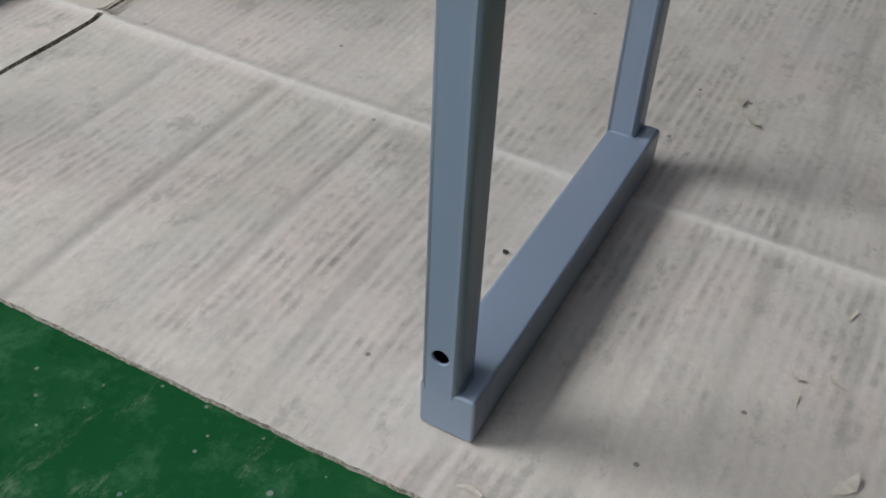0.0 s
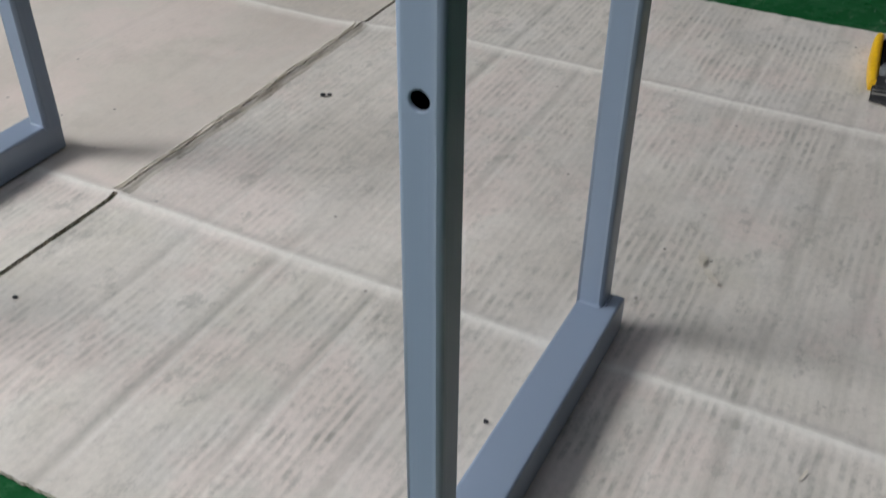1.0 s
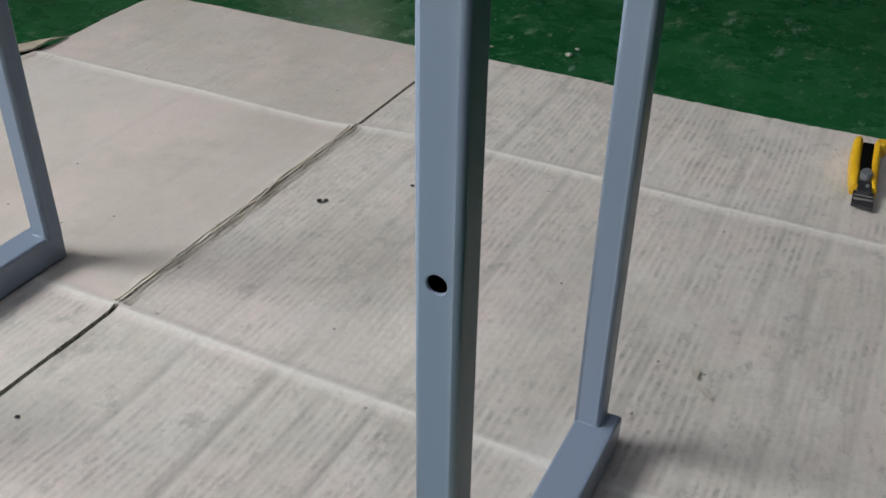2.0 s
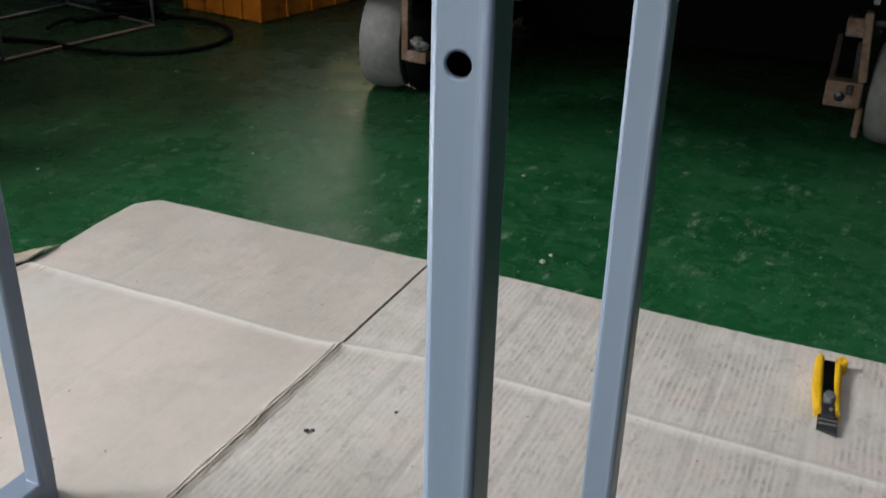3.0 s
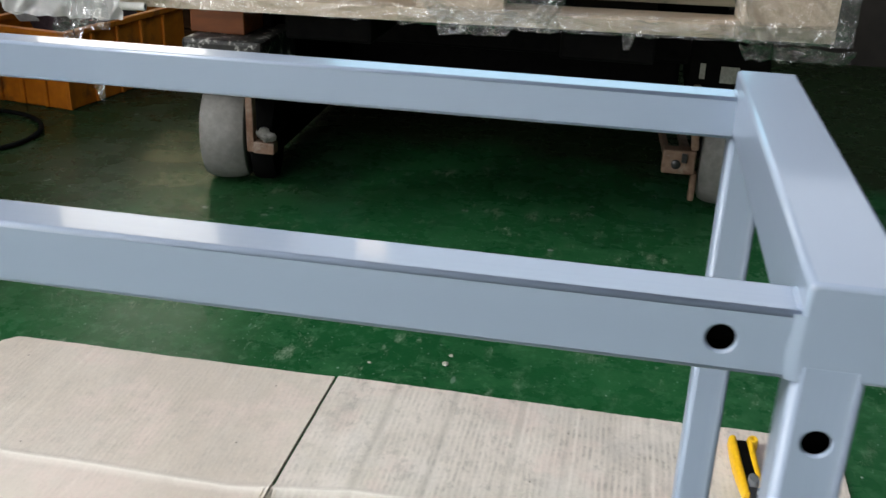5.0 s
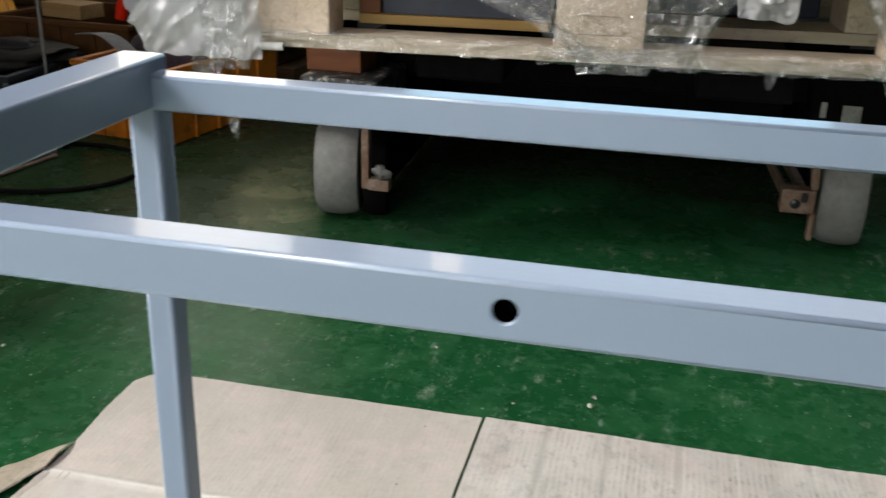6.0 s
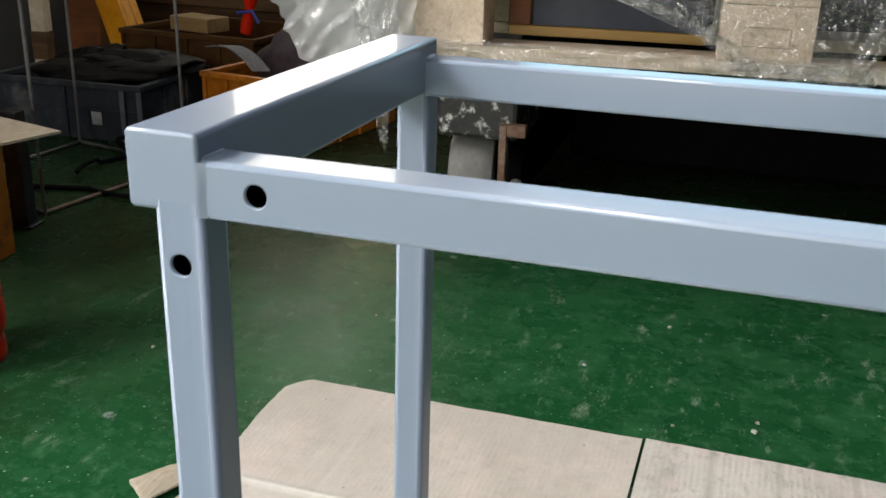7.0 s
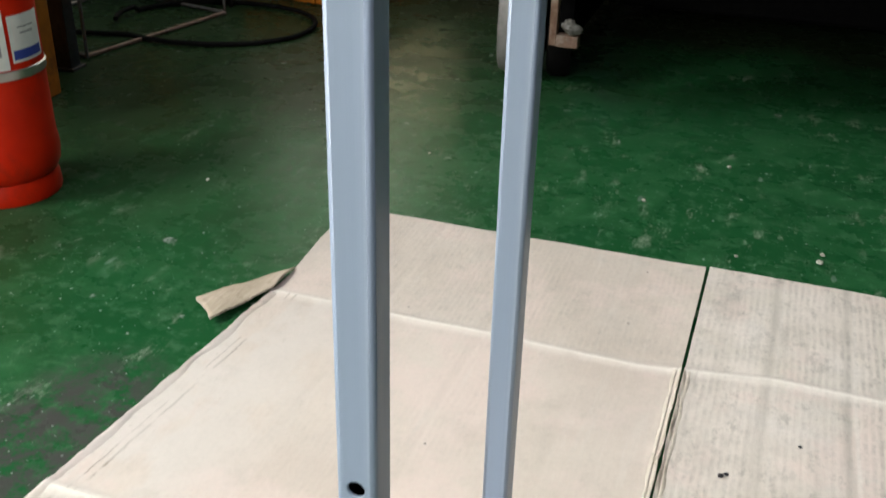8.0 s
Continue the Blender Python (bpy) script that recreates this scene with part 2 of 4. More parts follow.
    if scored:
        # the cut and scored strip along the outer edge
        edge = k.math("ADD", k.math("ADD", x, 0.987), k.math("MULTIPLY", k.math("MAXIMUM", k.math("SUBTRACT", 0.69, y), 0.0), 0.048))
        edge = k.math("ADD", edge, k.math("MULTIPLY", k.math("SUBTRACT", k.noise(30, 5, None, 0.7), 0.5), 0.006))
        for at_x, thick in ((0.024, 0.0012), (0.033, 0.0022)):
            groove = k.ramp(k.math("ABSOLUTE", k.math("SUBTRACT", edge, at_x)), thick * 0.3, thick, 1, 0)
            colour = k.mix(k.math("MULTIPLY", k.math("MULTIPLY", groove, k.ramp(k.noise(16, 5), 0.42, 0.54)), 0.75), colour, (0.21, 0.175, 0.13))
        peel = k.math("MULTIPLY", k.ramp(edge, 0.04, 0.24, 1, 0), k.ramp(k.noise(14, 6, (1, 0.5, 1), 0.65), 0.40, 0.56))
        colour = k.mix(k.math("MULTIPLY", peel, 0.55), colour, (0.640, 0.615, 0.575))
        scrape = k.math("MULTIPLY", k.ramp(k.noise(1, 6, (190, 30, 1), 0.7), 0.60, 0.72), k.math("MULTIPLY", k.ramp(edge, 0.03, 0.11, 1, 0), 0.55))
        colour = k.mix(scrape, colour, (0.27, 0.235, 0.19))
        colour = k.mix(blotch(7, 0.52, 0.70, 0.32, None, 8, 0.7), colour, (0.38, 0.34, 0.28))
    colour = k.mix(blotch(150, 0.40, 0.70, 0.08 if scored else 0.17, None, 5, 0.7), colour, (0.36, 0.34, 0.30))
    relief = k.math("ADD", k.math("MULTIPLY", wave, 0.6 * flute), k.math("ADD", k.math("MULTIPLY", fibre, 0.10), k.math("ADD", k.math("MULTIPLY", k.noise(60, 8, (1, 0.45, 1), 0.65), 0.8), k.math("MULTIPLY", k.noise(1, 4, (48, 7, 1)), 0.45))))
    k.bump(relief, 0.0007 if scored else 0.0011)
    return k.done(colour)


def edge_material():
    k = Nodes("cardboard_edge", 0.9)
    colour = k.mix(k.ramp(k.noise(330, 5, None, 0.7), 0.42, 0.60), (0.27, 0.235, 0.19), (0.60, 0.55, 0.47))
    k.bump(k.noise(350, 4), 0.001)
    return k.done(colour)


def film_material(name, haze_share):
    """Clear stretch film: see-through, with bright creased gloss."""
    m = bpy.data.materials.new(name)
    m.use_nodes = True
    n, l = m.node_tree.nodes, m.node_tree.links
    n.remove(n["Principled BSDF"])
    clear, gloss, mix, veil = n.new("ShaderNodeBsdfTransparent"), n.new("ShaderNodeBsdfGlossy"), n.new("ShaderNodeMixShader"), n.new("ShaderNodeBsdfTranslucent")
    clear.inputs[0].default_value = (0.96, 0.97, 0.97, 1)
    gloss.inputs["Roughness"].default_value = 0.09
    veil.inputs[0].default_value = (0.88, 0.89, 0.90, 1)
    at, rel, b, weight = n.new("ShaderNodeTexCoord"), n.new("ShaderNodeTexNoise"), n.new("ShaderNodeBump"), n.new("ShaderNodeLayerWeight")
    rel.inputs["Scale"].default_value, rel.inputs["Detail"].default_value = 26, 3
    l.new(at.outputs["Object"], rel.inputs["Vector"])
    b.inputs["Distance"].default_value = 0.022
    shift, ridge = n.new("ShaderNodeMath"), n.new("ShaderNodeMath")
    shift.operation, ridge.operation = "SUBTRACT", "ABSOLUTE"
    shift.inputs[1].default_value = 0.5
    l.new(rel.outputs[0], shift.inputs[0])
    l.new(shift.outputs[0], ridge.inputs[0])
    l.new(ridge.outputs[0], b.inputs["Height"])
    l.new(b.outputs[0], gloss.inputs["Normal"])
    weight.inputs["Blend"].default_value = 0.5
    floor_fac = n.new("ShaderNodeMapRange")
    floor_fac.inputs["To Min"].default_value, floor_fac.inputs["To Max"].default_value = 0.10, 0.85
    l.new(weight.outputs["Facing"], floor_fac.inputs[0])
    l.new(floor_fac.outputs[0], mix.inputs[0])
    l.new(clear.outputs[0], mix.inputs[1])
    l.new(gloss.outputs[0], mix.inputs[2])
    front, veils = n.new("ShaderNodeBsdfDiffuse"), n.new("ShaderNodeMixShader")
    front.inputs[0].default_value = (0.88, 0.89, 0.90, 1)
    l.new(veil.outputs[0], veils.inputs[1])
    l.new(front.outputs[0], veils.inputs[2])
    haze = n.new("ShaderNodeMixShader")
    haze.inputs[0].default_value = haze_share
    l.new(mix.outputs[0], haze.inputs[1])
    l.new(veils.outputs[0], haze.inputs[2])
    l.new(haze.outputs[0], n["Material Output"].inputs[0])
    return m


PAINT = paint_material("blue_grey_paint", 0.06)
PAINT_RAIL = paint_material("blue_grey_paint_on_rail", 0.22, 0, broad_share=0.0)
PAINT_DRAWN = paint_material("blue_grey_paint_on_drawn_tube", 0.95, 1, 0.06, 0.24)
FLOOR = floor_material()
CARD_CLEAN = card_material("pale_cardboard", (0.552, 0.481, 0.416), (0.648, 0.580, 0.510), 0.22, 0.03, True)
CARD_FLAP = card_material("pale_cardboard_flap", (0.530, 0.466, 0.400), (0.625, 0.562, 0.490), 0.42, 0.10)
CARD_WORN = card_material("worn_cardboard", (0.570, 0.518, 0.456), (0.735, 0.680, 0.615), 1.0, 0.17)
CARD_TAN = plain("tan_cardboard", (0.36, 0.285, 0.20), (0.46, 0.375, 0.275), 0.9, 0, 60, 0.0006, None, 0, (0.28, 0.22, 0.15))
CARD_EDGE = edge_material()
CARD_FOLD = plain("crushed_cardboard", (0.51, 0.46, 0.38), (0.69, 0.635, 0.55), 0.9, 0, 120, 0.001, (1, 0.3, 1), 0, (0.30, 0.26, 0.20))
CARD_TAB = plain("torn_cardboard", (0.40, 0.335, 0.25), (0.54, 0.465, 0.37), 0.9, 0, 260, 0.0016, (0.8, 0.10, 1), 0, (0.30, 0.25, 0.18))
FILM = film_material("stretch_film", 0.06)
FILM_THICK = film_material("gathered_stretch_film", 0.46)
WALL = plain("workshop_wall", (0.13, 0.13, 0.12), (0.20, 0.20, 0.18), 0.8, grain=8)
DARK_WALL = plain("dark_wall", (0.03, 0.03, 0.028), (0.06, 0.055, 0.05), 0.8, grain=8)
ROOF = plain("workshop_ceiling", (0.30, 0.30, 0.27), (0.38, 0.38, 0.34), 0.8, grain=6)
WOOD = plain("pallet_wood", (0.50, 0.40, 0.295), (0.65, 0.54, 0.425), 0.75, 0, 60, 0.0012, (0.10, 1, 1), 0, (0.28, 0.22, 0.16))
CHIP = plain("pressed_wood_block", (0.56, 0.445, 0.335), (0.70, 0.58, 0.465), 0.8, 0, 160, 0.0010, None, 0, (0.38, 0.29, 0.20))
CHIP_STAMP = plain("faded_stamp", (0.34, 0.26, 0.18), (0.44, 0.35, 0.25), 0.8, 0, 200)
RED_WOOD = plain("orange_painted_wood", (0.12, 0.034, 0.010), (0.23, 0.070, 0.015), 0.6, 0, 40, 0.001, (0.2, 1, 1), 0, (0.10, 0.03, 0.015))
AMBER_WOOD = plain("amber_wood", (0.38, 0.22, 0.06), (0.52, 0.32, 0.10), 0.6, 0, 50, 0.001, (0.1, 1, 1))
# the orange plastic again, with the shade of the far clutter in its colour
SHADED_ORANGE = plain("shaded_orange_plastic", (0.045, 0.018, 0.005), (0.085, 0.034, 0.008), 0.7, 0, 30, 0.0006, None, 0, (0.04, 0.022, 0.012))
TAN_WOOD = plain("tan_wood", (0.20, 0.115, 0.04), (0.30, 0.185, 0.075), 0.7, 0, 50, 0.001, (0.1, 1, 1), 0, (0.10, 0.06, 0.02))
OLD_WOOD = plain("brown_wood", (0.060, 0.032, 0.015), (0.13, 0.072, 0.035), 0.7, 0, 50, 0.001, (0.1, 1, 1))
TYRE = plain("grey_nylon", (0.165, 0.160, 0.152), (0.24, 0.235, 0.225), 0.55, 0, 60, 0.0006, None, 0, (0.15, 0.15, 0.14))
RUST = plain("rusty_steel", (0.13, 0.066, 0.040), (0.27, 0.180, 0.130), 0.7, 0.2, 60, 0.001, None, 0, (0.32, 0.27, 0.24))
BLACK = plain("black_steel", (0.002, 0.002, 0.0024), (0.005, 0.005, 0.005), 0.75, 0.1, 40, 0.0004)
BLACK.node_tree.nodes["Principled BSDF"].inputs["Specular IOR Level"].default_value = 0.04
SPLATTER = plain("paint_splashed_steel", (0.015, 0.015, 0.016), (0.03, 0.03, 0.03), 0.5, 0.1, 110, 0.0008, None, 0, (0.95, 0.94, 0.90))
ORANGE = plain("orange_plastic", (0.35, 0.098, 0.003), (0.51, 0.160, 0.006), 0.5, 0, 34, 0.0006, None, 0, (0.07, 0.030, 0.010))
GREY_PLASTIC = plain("grey_plastic", (0.024, 0.027, 0.033), (0.044, 0.049, 0.056), 0.5, 0, 20, 0.0004, None, 0, (0.12, 0.12, 0.11))
PALE_PLASTIC = plain("worn_grey_plastic", (0.075, 0.080, 0.085), (0.13, 0.135, 0.14), 0.5, 0, 60)
AMBER_PLASTIC = plain("amber_plastic", (0.55, 0.21, 0.006), (0.68, 0.28, 0.012), 0.45, 0, 40, 0.0003, None, 0, (0.20, 0.08, 0.01))
RED = plain("red_enamel", (0.53, 0.013, 0.002), (0.65, 0.020, 0.003), 0.44, 0, 20, 0.0002, None, 0.04, (0.30, 0.02, 0.01))
YELLOW = plain("yellow_plastic", (0.72, 0.40, 0.008), (0.84, 0.50, 0.015), 0.4, 0, 120, 0.0002)
CRUMB = plain("dried_paint", (0.30, 0.31, 0.25), (0.46, 0.46, 0.39), 0.8, 0, 300, 0.0006)
PAPER = plain("paper_label", (0.66, 0.65, 0.62), (0.76, 0.75, 0.72), 0.6, 0, 60, 0.0002)
WORN_PAPER = plain("worn_sticker", (0.20, 0.20, 0.185), (0.36, 0.355, 0.33), 0.7, 0, 200, 0.0002, None, 0, (0.07, 0.07, 0.065))
BLUE_INK = plain("blue_print", (0.02, 0.04, 0.25), (0.03, 0.06, 0.32), 0.6)
GREY_INK = plain("grey_print", (0.22, 0.22, 0.22), (0.32, 0.32, 0.32), 0.6)
RED_INK = plain("red_print", (0.5, 0.05, 0.03), (0.6, 0.08, 0.04), 0.6)
STEEL = plain("bare_steel", (0.42, 0.41, 0.39), (0.55, 0.54, 0.52), 0.35, 0.9, 60, 0.0003)
DULL_STEEL = plain("dull_steel", (0.10, 0.10, 0.10), (0.20, 0.19, 0.18), 0.5, 0.6, 60, 0.0004, None, 0, (0.20, 0.10, 0.06))
GUN = plain("dark_steel", (0.03, 0.03, 0.033), (0.06, 0.06, 0.065), 0.4, 0.6, 80, 0.0003)
GREY_RUBBER = plain("grey_plastic_slider", (0.10, 0.11, 0.12), (0.14, 0.15, 0.16), 0.5, 0, 80)
RUBBER = plain("black_rubber", (0.003, 0.003, 0.003), (0.008, 0.008, 0.008), 0.8, 0, 60)
RUBBER.node_tree.nodes["Principled BSDF"].inputs["Specular IOR Level"].default_value = 0.05
CLOTH = plain("dark_cloth", (0.030, 0.018, 0.022), (0.065, 0.042, 0.050), 0.9, 0, 90, 0.002)
TARP = plain("black_tarpaulin", (0.006, 0.005, 0.005), (0.018, 0.016, 0.014), 0.6, 0, 30, 0.002)
RAG = plain("dirty_film_scrap", (0.07, 0.068, 0.062), (0.15, 0.145, 0.135), 0.35, 0, 200, 0.0015)
for dull in (RED, TARP, GREY_PLASTIC, OLD_WOOD, SHADED_ORANGE):
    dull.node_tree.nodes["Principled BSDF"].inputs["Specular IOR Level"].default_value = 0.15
STRAP = plain("grey_webbing", (0.13, 0.125, 0.12), (0.20, 0.195, 0.185), 0.8, 0, 120, 0.001)
NAVY = plain("navy_plastic", (0.008, 0.014, 0.035), (0.016, 0.026, 0.055), 0.45, 0, 30)


# ---- building blocks ----
def thing(name, label, category, group="", m=Matrix()):
    ob = new(name)
    ob.empty_display_size = 0.05
    ob.matrix_world = m
    return tagged(ob, label, category, group)


def part(name, bm, mats, parent=None, label="", smooth=None):
    me = bpy.data.meshes.new(name)
    bm.to_mesh(me)
    bm.free()
    for mat in mats if isinstance(mats, (list, tuple)) else [mats]:
        me.materials.append(mat)
    if smooth is not None:
        me.polygons.foreach_set("use_smooth", [True] * len(me.polygons))
        me.set_sharp_from_angle(angle=radians(smooth))
    ob = new(name, me)
    ob.parent = parent
    return tagged(ob, label)


def box(x0, x1, y0, y1, z0, z1, bevel=0.0, bm=None, segments=2, m=None):
    bm = bm or bmesh.new()
    made = bmesh.ops.create_cube(bm, size=1.0, matrix=(m or Matrix()) @ Matrix.Translation(((x0 + x1) / 2, (y0 + y1) / 2, (z0 + z1) / 2)) @ Matrix.Diagonal((x1 - x0, y1 - y0, z1 - z0, 1)))
    if bevel:
        edges = list({e for v in made["verts"] for e in v.link_edges})
        bmesh.ops.bevel(bm, geom=edges, offset=bevel, segments=segments, affect="EDGES", profile=0.5)
    return bm


def lathe(profile, m=Matrix(), steps=48, bm=None):
    """A turned body about z from rows of radius and height."""
    bm = bm or bmesh.new()
    rings = []
    for r, z in profile:
        if r < 1e-6:
            rings.append([bm.verts.new(m @ Vector((0, 0, z)))])
        else:
            rings.append([bm.verts.new(m @ Vector((r * math.cos(k * math.tau / steps), r * math.sin(k * math.tau / steps), z))) for k in range(steps)])
    for a, b in zip(rings, rings[1:]):
        for k in range(steps):
            j = (k + 1) % steps
            ring = [a[k % len(a)], a[j % len(a)], b[j % len(b)], b[k % len(b)]]
            bm.faces.new(list(dict.fromkeys(ring)))
    return bm


def rod(points, r, bm=None, sides=10, closed=False):
    """A round bar or cable through points."""
    bm = bm or bmesh.new()
    pts = [Vector(p) for p in points]
    rings = []
    for k, p in enumerate(pts):
        a = pts[k - 1] if k or closed else pts[0]
        b = pts[(k + 1) % len(pts)] if k < len(pts) - 1 or closed else pts[-1]
        q = (b - a).to_track_quat("Z", "Y").to_matrix()
        rings.append([bm.verts.new(p + q @ Vector((r * math.cos(i * math.tau / sides), r * math.sin(i * math.tau / sides), 0))) for i in range(sides)])
    for a, b in zip(rings, rings[1:] + rings[:1] if closed else rings[1:]):
        for i in range(sides):
            bm.faces.new((a[i], a[(i + 1) % sides], b[(i + 1) % sides], b[i]))
    if not closed:
        bm.faces.new(rings[0][::-1])
        bm.faces.new(rings[-1])
    return bm


def sheet(corners, nu, nv, amp, seed, scale=12.0, sag=0.0):
    """A thin crumpled sheet over four corners."""
    bm = bmesh.new()
    p = [Vector(c) for c in corners]
    up = (p[1] - p[0]).cross(p[3] - p[0]).normalized()
    rows = []
    for j in range(nv + 1):
        row = []
        for i in range(nu + 1):
            u, v = i / nu, j / nv
            q = p[0] * (1 - u) * (1 - v) + p[1] * u * (1 - v) + p[2] * u * v + p[3] * (1 - u) * v
            w = q * scale + Vector((seed * 7.3, seed * 3.1, seed * 1.7))
            fold = 1 - 2 * abs(noise.noise(w)) + 0.6 * (1 - 2 * abs(noise.noise(w * 2.3))) + 0.45 * (1 - 2 * abs(noise.noise(w * 4.9)))
            slip = Vector((noise.noise(w * 1.3 + Vector((9, 0, 0))), noise.noise(w * 1.3 + Vector((0, 9, 0))), noise.noise(w * 1.3 + Vector((0, 0, 9)))))
            row.append(bm.verts.new(q + up * amp * fold + slip * amp * 0.8 - Vector((0, 0, sag * math.sin(math.pi * u)))))
        rows.append(row)
    for a, b in zip(rows, rows[1:]):
        for i in range(nu):
            bm.faces.new((a[i], a[i + 1], b[i + 1], b[i]))
    return bm


def lump(m, seed, rough=0.25, level=3, scale=1.6):
    """A soft uneven heap from a sphere, shaped by m."""
    bm = bmesh.new()
    bmesh.ops.create_icosphere(bm, subdivisions=level, radius=1.0)
    for v in bm.verts:
        w = v.co * scale + Vector((seed * 5.7, 0, seed))
        v.co *= 1 + rough * noise.noise(w) + rough * 0.5 * (0.5 - abs(noise.noise(w * 2.7)))
    bmesh.ops.transform(bm, matrix=m, verts=bm.verts)
    return bm


def structure(name, bm, mat, label, category=""):
    return tagged(part(name, bm, mat, None, label), label, category or name.split("_")[0], kind="structure")


def tube(length, w, d, r=0.002, holes=(), hole_r=0.0045, steps=5, wall=0.0016, ends=0.0):
    """A square tube along z from 0 to length, its front at y = 0 and its width centred on x, with round corners and drilled holes in the front."""
    bm = bmesh.new()

    def profile(inset):
        ring = []
        q = max(r - inset * 0.3, 0.0006)
        for cx, cy, a0 in ((w / 2 - inset - q, inset + q, -90), (w / 2 - inset - q, d - inset - q, 0), (-w / 2 + inset + q, d - inset - q, 90), (-w / 2 + inset + q, inset + q, 180)):
            ring += [(cx + q * math.cos(radians(a0 + 90 * k / steps)), cy + q * math.sin(radians(a0 + 90 * k / steps))) for k in range(steps + 1)]
        return ring

    levels = [(ends * (1 - math.sin(radians(a))), ends * (1 - math.cos(radians(a)))) for a in (0, 30, 60)] if ends else []
    stations = levels + [(0.0, ends), (0.0, length - ends)] + [(i, length - z) for i, z in reversed(levels)]
    rings = [[bm.verts.new((x, y, z)) for x, y in profile(i)] for i, z in stations]
    n = len(rings[0])
    body = len(levels)
    for s, (low, top) in enumerate(zip(rings, rings[1:])):
        for k in range(n):
            if s == body and k == n - 1:
                continue
            f = bm.faces.new((low[k], low[(k + 1) % n], top[(k + 1) % n], top[k]))
            f.smooth = s != body or k % (steps + 1) != steps
    bm.faces.new(rings[0][::-1])
    bm.faces.new(rings[-1])
    a = w / 2 - r
    z = ends
    for h in (*sorted(holes), None):
        end = length - ends if h is None else h - a
        bm.faces.new([bm.verts.new(p) for p in ((-a, 0, z), (a, 0, z), (a, 0, end), (-a, 0, end))])
        if h is None:
            break
        z = h + a
        rims = []
        for size, deep in ((None, 0), (hole_r + 0.0006, 0), (hole_r, 0.0005), (hole_r, wall)):
            rim = []
            for k in range(24):
                c, s = math.cos(k * math.tau / 24), math.sin(k * math.tau / 24)
                q = a / max(abs(c), abs(s)) if size is None else size
                rim.append(bm.verts.new((q * c, deep, h + q * s)))
            rims.append(rim)
        for outer, inner in zip(rims, rims[1:]):
            for k in range(24):
                f = bm.faces.new((outer[k], outer[(k + 1) % 24], inner[(k + 1) % 24], inner[k]))
                f.smooth = outer is not rims[0]
    # the bare inside of the tube, seen through the holes
    b = w / 2 - wall
    inside = [[bm.verts.new((x, y, q)) for x, y in ((-b, wall), (b, wall), (b, d - wall), (-b, d - wall))] for q in (0.001, length - 0.001)]
    for k in range(1, 4):
        bm.faces.new((inside[0][k], inside[0][(k + 1) % 4], inside[1][(k + 1) % 4], inside[1][k])).material_index = 1
    return bm


def bead(a, b, r=0.0014):
    """A weld bead between two points, ground smooth under the paint."""
    a, b = Vector(a), Vector(b)
    along = (b - a) / 8
    bm = bmesh.new()
    turn = along.to_track_quat("Z", "Y").to_matrix()
    rings = []
    for k in range(9):
        q = r * (1 + 0.12 * math.sin(2.6 * k)) * (0.35 if k in (0, 8) else 1.0)
        rings.append([bm.verts.new(a + along * k + turn @ Vector((q * math.cos(i * math.tau / 10), q * math.sin(i * math.tau / 10), 0))) for i in range(10)])
    for p, q in zip(rings, rings[1:]):
        for i in range(10):
            bm.faces.new((p[i], p[(i + 1) % 10], q[(i + 1) % 10], q[i]))
    bm.faces.new(rings[0][::-1])
    bm.faces.new(rings[-1])
    return bm


def blend(x, side, face, out, z0, z1):
    """A ground-down upright weld that runs a recessed rail's face out to the face of the end piece."""
    bm = bmesh.new()
    rows = []
    for k in range(9):
        u = k / 8
        z = z0 + (z1 - z0) * u
        wide = 0.0026 * (1 + 0.14 * math.sin(7 * u + x * 40))
        row = []
        for i in range(9):
            v = i / 8
            px = x - side * wide * (1 - v) + side * 0.0022 * v
            py = face + (out - face) * (v * v * (3 - 2 * v))
            row.append(bm.verts.new((px, py + (0.0003 if out > face else -0.0003) * math.sin(math.pi * v) * (0.4 + 0.6 * math.sin(math.pi * u)), z)))
        rows.append(row)
    for a, b in zip(rows, rows[1:]):
        for i in range(8):
            bm.faces.new((a[i], a[i + 1], b[i + 1], b[i]))
    back = [[bm.verts.new((v.co.x, v.co.y + (-0.003 if out > face else 0.003), v.co.z)) for v in row] for row in rows]
    for front, rear in ((rows[0], back[0]), (rows[-1], back[-1]), ([r[0] for r in rows], [r[0] for r in back]), ([r[-1] for r in rows], [r[-1] for r in back])):
        for k in range(len(front) - 1):
            bm.faces.new((front[k], front[k + 1], rear[k + 1], rear[k]))
    return bm


# ---- shell of the workshop ----
X0, X1, Y0, Y1, HIGH = -6.0, 2.6, -2.6, 3.5, 3.7


def wall_with_opening(name, along, at0, at1, span, openings, mat, piers=()):
    """A wall along x or y between two faces, with openings of (from, to, sill, head)."""
    bm = bmesh.new()

    def block(a, b, z0, z1):
        if b - a > 1e-3 and z1 - z0 > 1e-3:
            box(*((a, b, at0, at1) if along == "x" else (at0, at1, a, b)), z0, z1, bm=bm)

    cursor = span[0]
    for a, b, sill, head in openings:
        block(cursor, a, -0.2, HIGH)
        block(a, b, -0.2, sill)
        block(a, b, head, HIGH)
        cursor = b
    block(cursor, span[1], -0.2, HIGH)
    for pier in piers:
        block(*pier)
    return structure(name, bm, mat, "dull grey workshop wall", "wall")


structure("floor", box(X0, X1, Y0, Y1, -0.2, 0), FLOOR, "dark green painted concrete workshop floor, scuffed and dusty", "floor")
roof = box(X0, X1, 1.8, Y1, HIGH, HIGH + 0.1)
